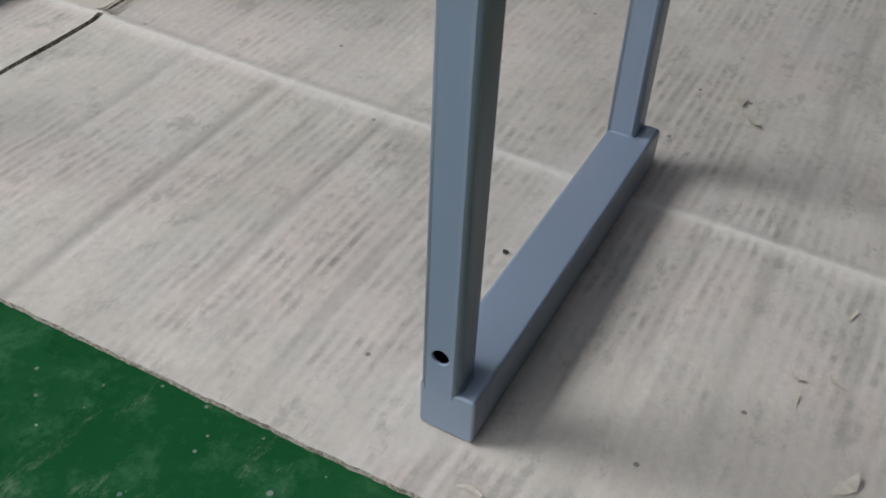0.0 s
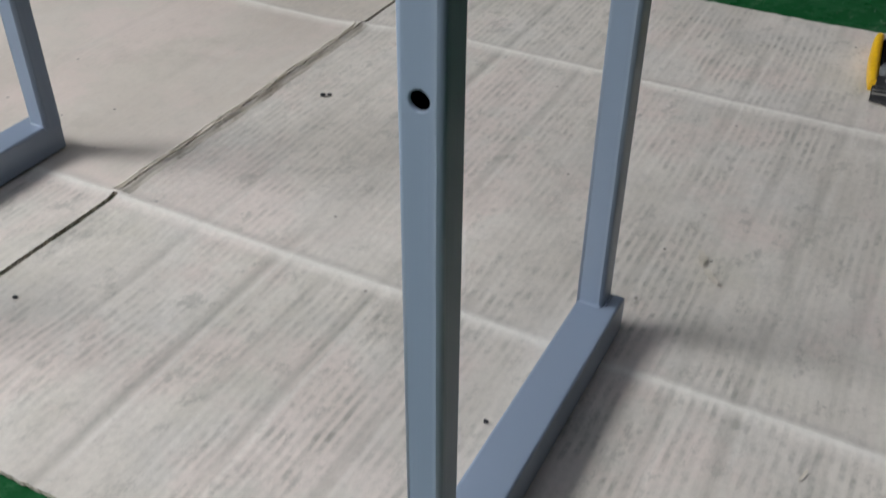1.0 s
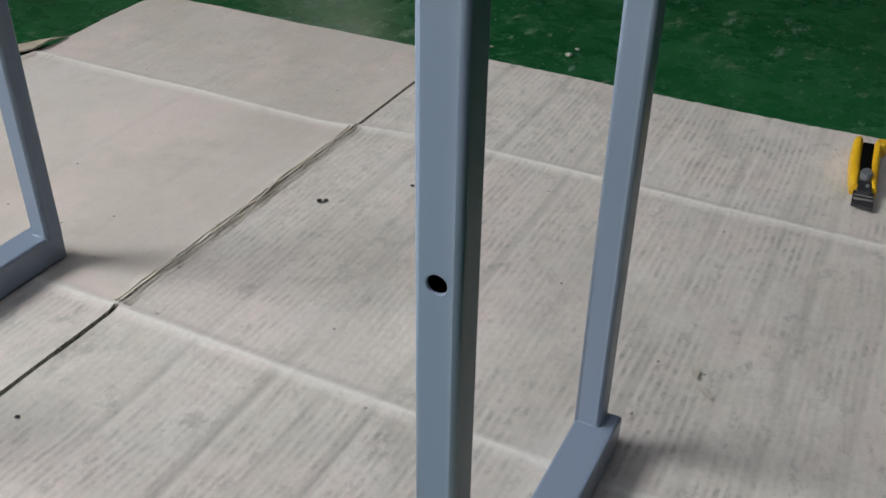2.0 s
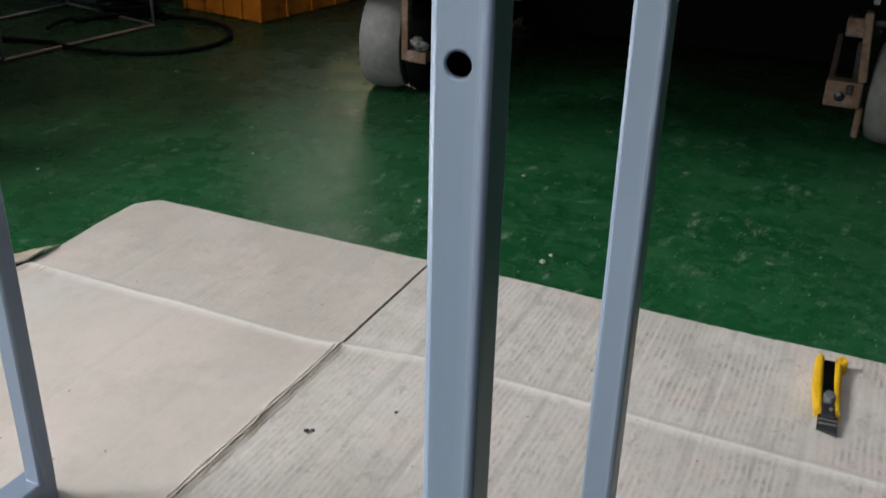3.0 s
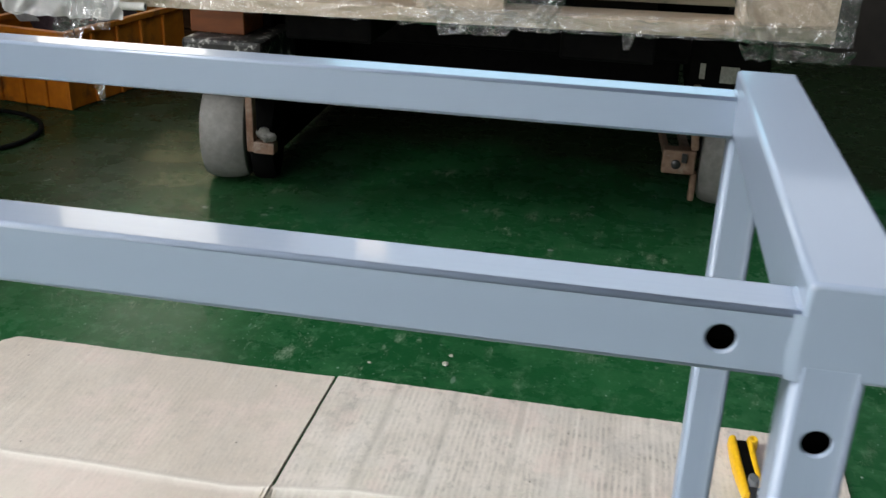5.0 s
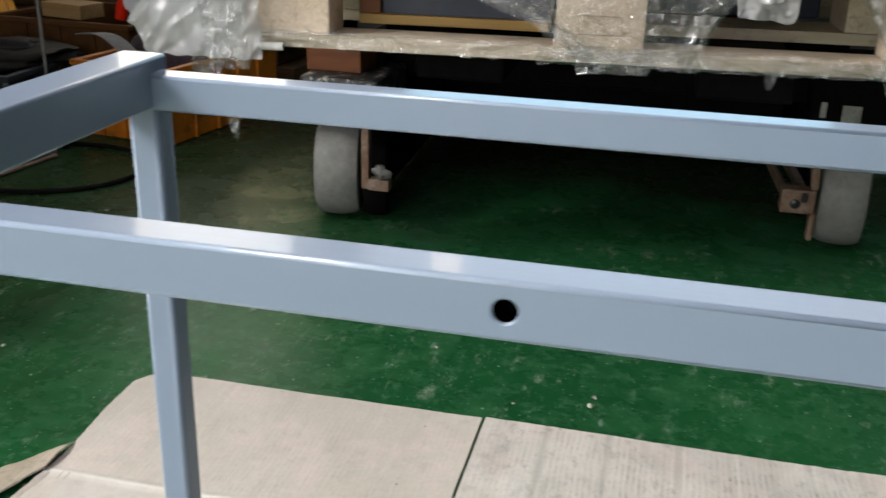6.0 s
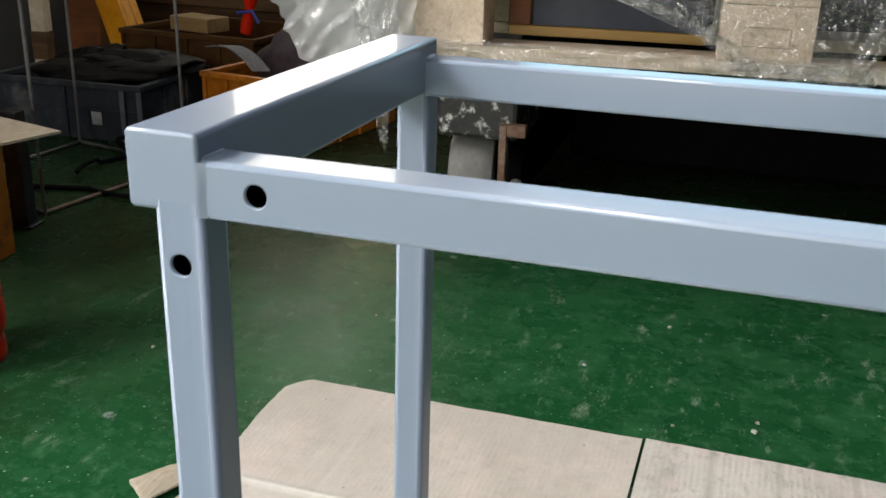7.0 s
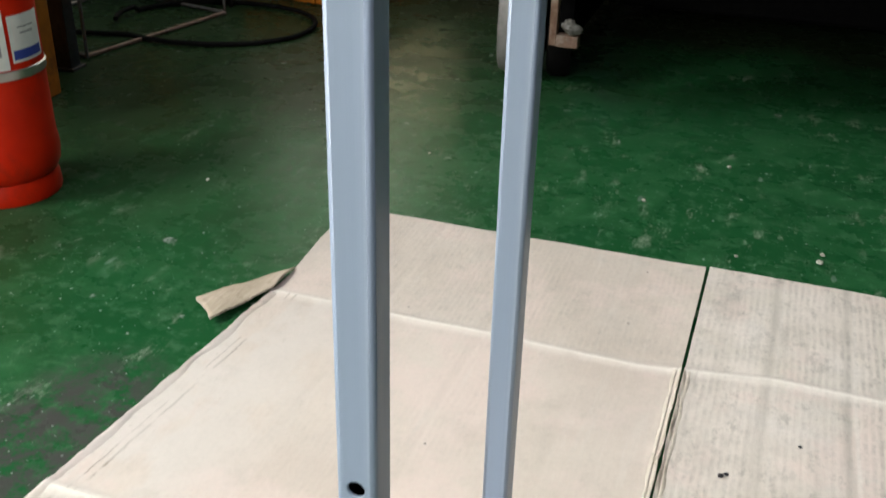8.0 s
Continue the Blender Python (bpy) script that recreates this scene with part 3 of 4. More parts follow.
for b in ((X0, X1, Y0, -2.5), (X0, -5.3, -2.5, 1.8), (-5.3, -2.9, 0.9, 1.8), (-2.9, -1.25, -2.5, 1.8), (-1.25, 1.05, -2.5, -2.15), (-1.25, 1.05, 1.55, 1.8), (1.05, X1, -2.5, 1.8)):
    box(*b, HIGH, HIGH + 0.1, bm=roof)
structure("ceiling", roof, ROOF, "plain grey workshop ceiling with openings for the roof light and the added fill", "ceiling")
wall_with_opening("wall_east", "y", X1, X1 + 0.2, (Y0, Y1), [], DARK_WALL)
wall_with_opening("wall_west", "y", X0 - 0.2, X0, (Y0, Y1), [], DARK_WALL)
wall_with_opening("wall_north", "x", Y1, Y1 + 0.2, (X0, X1), [(-2.60, -2.20, 1.05, 2.32), (-2.20, -1.82, 0.42, 2.32), (-1.82, -1.50, 0.42, 0.70), (-1.75, -1.30, 1.72, 2.60), (-1.30, 0.35, 1.12, 2.60), (0.35, 1.30, 1.72, 2.60)], DARK_WALL, [(-2.20, -1.82, 0.70, 1.05)])
wall_with_opening("wall_south", "x", Y0 - 0.2, Y0, (X0, X1), [(-2.9, -0.1, 0.0, 2.4)], WALL)

# wall added to keep the roof light off the clutter
structure("wall_partition", box(-3.25, -3.13, -0.35, Y1, -0.2, HIGH), DARK_WALL, "dark plain wall added to shade the clutter", "wall")

# ---- steel stand ----
FRONT, BACK, TOP, FOOT = 0.0, 0.2745, 0.6390, 0.0055
RIGHT, LEFT, TUBE, LEG, WIDE = 0.0, -0.595, 0.031, 0.020, 0.0208
INNER_R, INNER_L = RIGHT - TUBE, LEFT + TUBE


def stand():
    st = thing("steel_stand", "blue-grey painted welded square-tube steel stand on cardboard", "stand")
    tall = TOP - FOOT - 2 * TUBE
    rail_z = TOP - TUBE
    deep, low, high = LEG, rail_z - 0.0016, 0.0224
    for side in (1, -1):
        xc = RIGHT - TUBE / 2 if side > 0 else LEFT + TUBE / 2
        xj = INNER_R if side > 0 else INNER_L
        xp = xj + side * (WIDE / 2 + 0.0004)
        for name, z0 in (("bottom_rail", FOOT), ("top_rail", rail_z)):
            rail = part(name, tube(BACK - FRONT, TUBE, TUBE, 0.0024, ends=0.0016), [PAINT, BLACK], st)
            rail.matrix_basis = Matrix.Translation((xc, FRONT, z0 + TUBE)) @ Matrix.Rotation(radians(-90), 4, "X")
        over = 0.004
        for rear in (0, 1):
            holes = () if rear else (over + 0.0225, over + 0.2868, over + tall - 0.0215)
            y0 = BACK - deep + 0.0001 if rear else FRONT - 0.0001
            leg = part("leg", tube(tall + 2 * over, WIDE, deep, 0.0030, holes), [PAINT_DRAWN, BLACK], st)
            leg.matrix_basis = Matrix.Translation((xp + (0.002 if rear and side < 0 else 0.0008 if side < 0 else -0.0012 if rear else 0), y0, FOOT + TUBE - over))
            # welds round the foot and head of the leg
            for z in (FOOT + TUBE + 0.0001, rail_z - 0.0001):
                out = xp + side * WIDE / 2
                part("weld_bead", bead((out, y0 + 0.003, z), (out, y0 + deep - 0.003, z), 0.0011), PAINT, st, smooth=60)
                back = y0 if rear else y0 + deep
                part("weld_bead", bead((xp - WIDE / 2 + 0.002, back, z), (xp + WIDE / 2 - 0.002, back, z), 0.0010), PAINT, st, smooth=60)
        for rear in (0, 1):
            y0 = BACK - LEG - 0.0016 if rear else FRONT + 0.0012
            for z in (low + high, low):
                part("weld_bead", bead((xj, y0 + 0.002, z), (xj, y0 + LEG - 0.002, z), 0.0011), PAINT, st, smooth=60)
            face, out = (y0, FRONT) if not rear else (y0 + LEG, BACK)
            part("weld_bead", blend(xj, side, face, out, low + 0.0004, low + high - 0.0006), PAINT, st, smooth=70)
    span = INNER_R - INNER_L
    for rear in (0, 1):
        holes = () if rear else (-INNER_L - 0.5414, -INNER_L - 0.2955, -INNER_L - 0.0524)
        rail = part("long_rail", tube(span, high, LEG, 0.0018, holes), [PAINT_RAIL, BLACK], st)
        rail.matrix_basis = Matrix.Translation((INNER_L, BACK - LEG - 0.0016 if rear else FRONT + 0.0012, low + high / 2)) @ Matrix.Rotation(radians(90), 4, "Y")
    return st


stand()

# ---- flattened cardboard box ----
GAP, CREASE_NEAR, EDGE_NEAR = -0.4625, 0.2330, -0.0405
FOLDS = ((-0.362, 0.02, 0.66), (-0.276, -0.04, 0.66), (-0.181, -0.04, 0.40), (-0.110, 0.66, 0.93), (-0.007, 0.66, 0.93), (0.105, 0.20, 0.93), (-0.70, 0.24, 0.66), (-0.57, 0.24, 0.66), (0.06, -0.04, 0.24), (-0.84, 0.66, 0.92))


def crease_far(x):
    return 0.646 + 0.026 * min(1, max(0, (x + 0.52) / 0.16))


def resting(x, y):
    """0 under the stand's feet, 1 away from them."""
    d = 9.0
    for x0, x1 in ((LEFT, INNER_L), (INNER_R, RIGHT)):
        d = min(d, math.hypot(max(x0 - x, 0, x - x1), max(-y, 0, y - BACK)))
    return min(1.0, d / 0.05) ** 2 * (3 - 2 * min(1.0, d / 0.05))


def swell(x, y):
    p = Vector((x, y, 0))
    h = 0.0016 * noise.noise(p * 5) + 0.0009 * noise.noise(p * 16 + Vector((3, 0, 0)))
    for yc in (CREASE_NEAR, crease_far(x)):
        d = y - yc
        h += (0.0018 + 0.0006 * noise.noise(p * 9)) * math.exp(-(max(0.0, abs(d) - 0.0014) / 0.0048) ** 2)
    for xf, y0, y1 in FOLDS:
        if y0 < y < y1:
            d = x - xf - 0.004 * noise.noise(p * 7)
            size = 0.0005 if x > GAP else 0.0003
            h += size * math.exp(-((d - 0.004) / 0.0050) ** 2) - size * math.exp(-((d + 0.006) / 0.0070) ** 2)
    rim = abs(x - GAP)
    if CREASE_NEAR < y < crease_far(x):
        h += (0.0030 + 0.0024 * noise.noise(p * 45)) * math.exp(-(rim / 0.0050) ** 2)
        h += (0.0012 + 0.0010 * noise.noise(p * 30)) * math.exp(-((rim - 0.010) / 0.0025) ** 2) - 0.0008 * math.exp(-((rim - 0.0065) / 0.0020) ** 2)
    else:
        h += 0.0014 * math.exp(-rim / 0.015)
    return 0.0010 + max(-0.0009, h)


def slab(name, outline, mat, label="", cell=0.004, lift=None):
    """A piece of board over the area between left(y), right(y), near(x) and far(x), given as four functions."""
    left, right, near, far = outline
    bm = bmesh.new()
    xs, ys = (left(0.4) + right(0.4)) / 2, 0
    nx = int((right(0.4) - left(0.4)) / cell)
    ny = int((far(xs) - near(xs)) / cell)
    top, low = [], []
    for j in range(ny + 1):
        ta, la = [], []
        for i in range(nx + 1):
            u, v = i / nx, j / ny
            y = near(xs) + (far(xs) - near(xs)) * v
            x = left(y) + (right(y) - left(y)) * u
            y = near(x) + (far(x) - near(x)) * v
            x = left(y) + (right(y) - left(y)) * u
            h = swell(x, y) * resting(x, y)
            z = 0.0046 + h + (lift(x, y) if lift else 0)
            ta.append(bm.verts.new((x, y, z)))
            la.append(bm.verts.new((x, y, max(0.0004, z - 0.0042))))
        top.append(ta)
        low.append(la)
    for j in range(ny):
        for i in range(nx):
            bm.faces.new((top[j][i], top[j][i + 1], top[j + 1][i + 1], top[j + 1][i])).smooth = True
            bm.faces.new((low[j][i], low[j + 1][i], low[j + 1][i + 1], low[j][i + 1]))
    ring_t = [top[0][i] for i in range(nx)] + [top[j][nx] for j in range(ny)] + [top[ny][i] for i in range(nx, 0, -1)] + [top[j][0] for j in range(ny, 0, -1)]
    ring_l = [low[0][i] for i in range(nx)] + [low[j][nx] for j in range(ny)] + [low[ny][i] for i in range(nx, 0, -1)] + [low[j][0] for j in range(ny, 0, -1)]
    for k in range(len(ring_t)):
        j = (k + 1) % len(ring_t)
        bm.faces.new((ring_l[k], ring_l[j], ring_t[j], ring_t[k])).material_index = 1
        bm.edges.get((ring_t[k], ring_t[j])).smooth = False
    return part(name, bm, [mat, CARD_EDGE], card, label)


def ragged(seed, size=0.0014, rate=120.0):
    return lambda s: size * noise.noise(Vector((s * rate, seed, 0))) + size * 0.8 * noise.noise(Vector((s * rate * 3.1, seed, 4)))


card = thing("cardboard_sheet", "flattened used cardboard box spread out on the green floor", "cardboard")
R = [ragged(k) for k in range(12)]
slit = lambda y: 0.0022 + 0.0008 * noise.noise(Vector((y * 20, 1, 1)))
west = lambda y: -0.989 - 0.048 * max(0.0, 0.69 - y) - 0.09 * min(0.12, max(0.0, y - 0.69)) + R[0](y)
east = lambda y: 0.2370 + R[1](y)
near_edge = lambda x: -0.0400 + 0.014 * min(0, x + 0.02) + 0.9 * R[2](x)
far_west = lambda x: 0.9190 + 0.014 * min(0.5, max(0, x + 0.95)) + 0.4 * R[3](x) - 6.0 * max(0, -0.968 - x) ** 1.5
far_east = lambda x: 0.9290 + 0.012 * max(0, x) + R[4](x)
seam = lambda y: 0.0014 + 0.0017 * noise.noise(Vector((y * 28, 7, 1)))
near_line, far_line = lambda x: CREASE_NEAR, lambda x: crease_far(x)
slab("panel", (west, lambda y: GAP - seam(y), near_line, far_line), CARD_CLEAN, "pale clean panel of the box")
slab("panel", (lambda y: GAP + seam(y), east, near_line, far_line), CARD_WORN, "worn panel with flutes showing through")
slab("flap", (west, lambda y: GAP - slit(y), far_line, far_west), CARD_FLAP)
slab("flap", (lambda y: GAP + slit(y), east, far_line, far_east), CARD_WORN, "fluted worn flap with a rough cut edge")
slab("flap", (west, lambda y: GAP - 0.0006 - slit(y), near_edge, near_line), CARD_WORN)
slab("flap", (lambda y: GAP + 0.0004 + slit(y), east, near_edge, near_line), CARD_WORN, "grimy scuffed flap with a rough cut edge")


def torn_tab():
    """The loose, torn glue tab that curls up off the floor."""
    a, b, c, d = Vector((-0.989, 0.709, 0.0085)), Vector((-1.072, 0.591, 0.007)), Vector((-1.021, 0.546, 0.011)), Vector((-0.988, 0.642, 0.0125))
    bm = bmesh.new()
    n = 16
    grids = []
    for lift in (0.0, -0.0022):
        rows = []
        for j in range(n + 1):
            row = []
            for i in range(n + 1):
                u, v = i / n, j / n
                p = a * (1 - u) * (1 - v) + b * u * (1 - v) + c * u * v + d * (1 - u) * v
                p = p + Vector((0.003 * noise.noise(p * 60) * (v in (0, 1)), 0.003 * noise.noise(p * 70 + Vector((5, 0, 0))), 0.003 * noise.noise(p * 25) + 0.003 * math.sin(math.pi * v) + lift))
                row.append(bm.verts.new((p.x, p.y, max(p.z, 0.0008 + lift * 0.1 + 0.0003))))
            rows.append(row)
        grids.append(rows)
    top, low = grids
    for j in range(n):
        for i in range(n):
            bm.faces.new((top[j][i], top[j + 1][i], top[j + 1][i + 1], top[j][i + 1])).smooth = True
            bm.faces.new((low[j][i], low[j][i + 1], low[j + 1][i + 1], low[j + 1][i]))
    ring = [(0, i) for i in range(n)] + [(j, n) for j in range(n)] + [(n, i) for i in range(n, 0, -1)] + [(j, 0) for j in range(n, 0, -1)]
    for k, (j, i) in enumerate(ring):
        jj, ii = ring[(k + 1) % len(ring)]
        bm.faces.new((top[j][i], top[jj][ii], low[jj][ii], low[j][i])).material_index = 1
    return part("torn_tab", bm, [CARD_TAB, CARD_EDGE], card, "torn loose tab curling up")


torn_tab()


def folded_strip():
    """The crumpled double edge along the outer side of the pale panel."""
    for x_off, width, z_off, seed, y0, y1 in ((0.002, 0.012, 0.0005, 3, 0.04, 0.64),):
        bm = bmesh.new()
        rows = []
        n = 90
        for k in range(n + 1):
            y = y0 + (y1 - y0) * k / n
            x = west(y) + x_off + 0.004 * noise.noise(Vector((y * 25, seed, 0)))
            w = width * (0.75 + 0.5 * noise.noise(Vector((y * 18, seed, 2))))
            z = 0.0066 + swell(x, y)
            curl = z_off * (1 + 0.9 * noise.noise(Vector((y * 30, seed, 4))))
            rows.append([bm.verts.new(p) for p in ((x - 0.003, y, z - 0.003), (x, y, z + curl), (x + w * 0.5, y, z + curl * 0.7), (x + w, y, z - 0.0022))])
        for a, b in zip(rows, rows[1:]):
            for i in range(3):
                bm.faces.new((a[i], a[i + 1], b[i + 1], b[i]))
        part("folded_edge", bm, CARD_CLEAN, card, "crumpled folded edge", smooth=50)


folded_strip()


def spine():
    """The crushed fold that joins the two panels: two raised, wrinkled lips with a dark slit between them."""
    for side in (-1, 1):
        for off, wide, tall, seed in ((0.0011, 0.0042, 0.0023, 2 + side), (0.0060, 0.0046, 0.0010, 6 + side)):
            bm = bmesh.new()
            rows = []
            n = 110
            for k in range(n + 1):
                y = CREASE_NEAR + 0.004 + (crease_far(GAP) - CREASE_NEAR - 0.008) * k / n
                edge = 0.0016 * noise.noise(Vector((y * 26, seed, 0))) + 0.0007 * noise.noise(Vector((y * 90, seed, 3)))
                w = wide * (1 + 0.45 * noise.noise(Vector((y * 22, seed, 2))))
                lift = tall * (0.8 + 0.9 * noise.noise(Vector((y * 34, seed, 5))))
                x0 = GAP + side * (off + edge)
                z = 0.0052 + swell(GAP + side * 0.012, y)
                rows.append([bm.verts.new(p) for p in ((x0, y, z - 0.003), (x0 + side * w * 0.15, y, z + lift), (x0 + side * w * 0.6, y, z + lift * 0.75), (x0 + side * w, y, z - 0.001))])
            for a, b in zip(rows, rows[1:]):
                for i in range(3):
                    bm.faces.new((a[i], a[i + 1], b[i + 1], b[i]))
            part("crushed_fold", bm, CARD_FOLD, card, "crushed torn fold of the box", smooth=50)


spine()


def flake(x, y, length, turn, seed, width=0.0016):
    """A torn shred of paper liner that curls up."""
    bm = bmesh.new()
    rows = []
    for k in range(9):
        u = k / 8
        w = width * math.sin(math.pi * (0.1 + 0.8 * u)) * (1 + 0.6 * noise.noise(Vector((u * 5, seed, 0))))
        p = Vector((length * (u - 0.5), 0.004 * math.sin(2.4 * u + seed), 0.0003 + (0.0010 + 0.08 * length) * u * u))
        rows.append([bm.verts.new(p + Vector((0, s * w, 0.0002 * abs(s)))) for s in (-1, 0, 1)])
    for a, b in zip(rows, rows[1:]):
        for i in range(2):
            bm.faces.new((a[i], a[i + 1], b[i + 1], b[i]))
    ob = part("torn_shred", bm, CARD_FOLD, card, "torn curled paper shred", smooth=60)
    ob.matrix_basis = pose(x, y, 0.0050 + swell(x, y) * resting(x, y), 0, 0, turn)


for x, y, length, turn, seed in ((0.028, 0.388, 0.024, -62, 1), (0.043, 0.368, 0.026, -35, 2), (0.134, 0.132, 0.009, -18, 3), (0.156, 0.137, 0.014, -62, 4), (0.151, 0.193, 0.007, 20, 5),
                                 (0.139, 0.111, 0.009, 60, 6), (0.012, -0.028, 0.014, 10, 7), (-0.175, 0.500, 0.010, 20, 8), (0.170, 0.070, 0.018, 80, 9)):
    flake(x, y, length, turn, seed, 0.0036 if seed in (1, 2, 9) else 0.0018)


def crumb(name, x, y, z, size, mat, seed, label, category):
    bm = bmesh.new()
    bmesh.ops.create_icosphere(bm, subdivisions=1, radius=size)
    for v in bm.verts:
        v.co *= 1 + 0.5 * noise.noise(v.co * (1.3 / size) + Vector((seed, 0, 0)))
        v.co.z *= 0.55
    low = min(v.co.z for v in bm.verts)
    ob = part(name, bm, mat)
    ob.matrix_world = pose(x, y, z - low, 0, 0, seed * 40)
    return tagged(ob, label, category, "crumbs lying about")


for k, (x, y, s) in enumerate(((-0.3120, 1.0360, 0.0040), (-0.3160, 1.0085, 0.0052), (-0.9740, 1.1900, 0.0030), (-0.4290, 0.9860, 0.0034), (-0.5850, 1.1300, 0.0036), (-0.4690, 1.3300, 0.0050), (-1.268, 0.937, 0.0036))):
    crumb("paint_crumb", x, y, 0.0002, s, CRUMB, k, "white crumb of dried paint on the floor", "crumb")
for k, (x, y, s) in enumerate(((-0.0487, 0.1404, 0.0020), (-0.403, 0.479, 0.0040), (-0.398, 0.484, 0.0028), (-0.330, 0.555, 0.0026), (-0.43, 0.085, 0.0024))):
    crumb("dirt_crumb", x, y, 0.0046 + swell(x, y) * resting(x, y), s, GUN, k + 20, "dark crumb of dirt on the cardboard", "crumb")

# ---- yellow cutter ----
def cutter():
    m = pose(0.1150, 0.810, 0.0068, 0, 0, 4.5) @ Matrix.Diagonal((0.74, 0.88, 0.86, 1))
    kn = thing("utility_cutter", "yellow and black utility cutter lying on the cardboard", "cutter", m=m)
    for side in (-1, 1):
        bm = bmesh.new()
        n = 14
        rows = []
        for k in range(n + 1):
            v = k / n
            y = 0.088 - 0.135 * v
            wide = (0.0075 if side < 0 else 0.0058) * (1 - 0.25 * v) + 0.002 * math.sin(math.pi * v)
            xc = side * (0.0150 - 0.0015 * v + (0.002 * math.sin(math.pi * v) if side < 0 else -0.002 * math.sin(math.pi * v)))
            tall = 0.020 - 0.004 * v
            ring = [(-1, 0.0), (-1, 0.55), (-0.6, 0.92), (0, 1.0), (0.6, 0.92), (1, 0.55), (1, 0.0)]
            rows.append([bm.verts.new((xc + wide * a, y, tall * b)) for a, b in ring])
        for a, b in zip(rows, rows[1:]):
            for i in range(6):
                bm.faces.new((a[i], a[i + 1], b[i + 1], b[i]))
            bm.faces.new((a[6], a[0], b[0], b[6]))
        bm.faces.new(rows[0])
        bm.faces.new(rows[-1][::-1])
        part("handle_shell", bm, YELLOW, kn, "moulded yellow plastic shell", smooth=50)
    part("end_hook", lathe([(0.0, 0.0), (0.0085, 0.0), (0.0095, 0.004), (0.0095, 0.016), (0.0080, 0.020), (0.0040, 0.020), (0.0036, 0.012), (0.0, 0.012)], Matrix.Translation((0.0195, 0.083, 0)), 24), YELLOW, kn, "yellow end with a hanging hole", 40)
    part("grip", box(-0.0085, 0.0085, -0.010, 0.084, 0, 0.0150, 0.002), BLACK, kn, "black rubber grip strip")
    part("slider", lathe([(0.0, 0.010), (0.0085, 0.010), (0.0092, 0.013), (0.0092, 0.019), (0.0075, 0.0225), (0.0, 0.0230)], Matrix.Translation((0, -0.020, 0)) @ Matrix.Diagonal((1, 1.35, 1, 1)), 28), GREY_RUBBER, kn, "grey thumb slider", 40)
    part("neck", box(-0.0105, 0.0105, -0.062, -0.030, 0.001, 0.0150, 0.003), GUN, kn, "dark metal neck")
    screw = part("screw", lathe([(0.0, 0.0150), (0.0032, 0.0150), (0.0032, 0.0168), (0.0020, 0.0175), (0.0, 0.0175)], Matrix.Translation((0.004, -0.046, 0)), 16), STEEL, kn, "bright screw head")
    bm = bmesh.new()
    top = [bm.verts.new(p) for p in ((-0.0145, -0.056, 0.012), (0.0140, -0.056, 0.012), (0.0150, -0.086, 0.006), (-0.0150, -0.079, 0.006))]
    low = [bm.verts.new((v.co.x, v.co.y, v.co.z - 0.0045)) for v in top]
    bm.faces.new(top)
    bm.faces.new(low[::-1])
    for k in range(4):
        bm.faces.new((low[k], low[(k + 1) % 4], top[(k + 1) % 4], top[k]))
    blade = part("blade_holder", bm, GUN, kn, "dark steel blade holder")
    for k in range(2):
        part("ridge", box(-0.0135, 0.0135, -0.066 - 0.007 * k, -0.0645 - 0.007 * k, 0.0088 - 0.0012 * k, 0.0118 - 0.0012 * k), STEEL, blade)
    return kn


cutter()

# ---- pallet, film and stacker behind ----
PAL = pose(-0.3735, 1.337, 0.454, 0, 0, 4.3)


def pallet():
    pal = thing("pallet", "pale wooden block pallet wrapped in clear film, raised on a stacker", "pallet", m=PAL)
    for y, wide in ((0.0, 0.100), (0.3275, 0.145), (0.700, 0.100)):
        part("bottom_board", box(-0.600, 0.600, y, y + wide, 0, 0.022, 0.0015), WOOD, pal)
        for x in (-0.5275, 0.0, 0.5275):
            part("block", box(x - 0.0725, x + 0.0725, y + 0.002, y + wide - 0.002, 0.0224, 0.1115, 0.002), CHIP, pal, "pressed wood block")
    for x in (-0.5275, 0.0, 0.5275):
        part("cross_board", box(x - 0.0725, x + 0.0725, 0.0, 0.800, 0.1119, 0.1315, 0.0015), WOOD, pal)
    for y in (0.0, 0.1625, 0.3275, 0.5275, 0.700):
        part("deck_board", box(-0.600, 0.600, y, y + (0.145 if y == 0.3275 else 0.1), 0.1319, 0.1535, 0.0015), WOOD, pal)
    for bm in (box(-0.036, 0.036, -0.0006, 0.004, 0.076, 0.0772), box(-0.036, 0.036, -0.0006, 0.004, 0.046, 0.0472), box(-0.036, -0.0348, -0.0006, 0.004, 0.046, 0.077), box(0.0348, 0.036, -0.0006, 0.004, 0.046, 0.077)):
        part("stamp_line", bm, CHIP_STAMP, pal, "faint burnt stamp outline")
    return pal


pallet()
load = thing("boxed_load", "dark navy plastic boxes stacked on the pallet", "boxes", m=PAL @ pose(0, 0, 0.1539))
part("box", box(-0.575, 0.575, 0.03, 0.78, 0.0, 0.16, 0.006), NAVY, load)
inner = thing("framed_box", "dark box with an amber wooden frame between the pallet blocks", "box", m=PAL @ pose(0, 0, 0.0224))
part("body", box(-0.44, -0.09, 0.172, 0.29, 0.0, 0.076, 0.003), NAVY, inner)
part("frame_board", box(-0.44, -0.09, 0.155, 0.1716, 0.0, 0.018, 0.002), AMBER_WOOD, inner, "amber wooden board")
part("frame_post", box(-0.44, -0.40, 0.155, 0.1716, 0.0184, 0.076, 0.002), RED_WOOD, inner, "orange wooden post")
inner = thing("navy_crate", "dark navy plastic crate between the pallet blocks", "crate", m=PAL @ pose(0, 0, 0.0224))
part("body", box(-0.37, 0.44, 0.50, 0.66, 0.0, 0.072, 0.004), NAVY, inner)

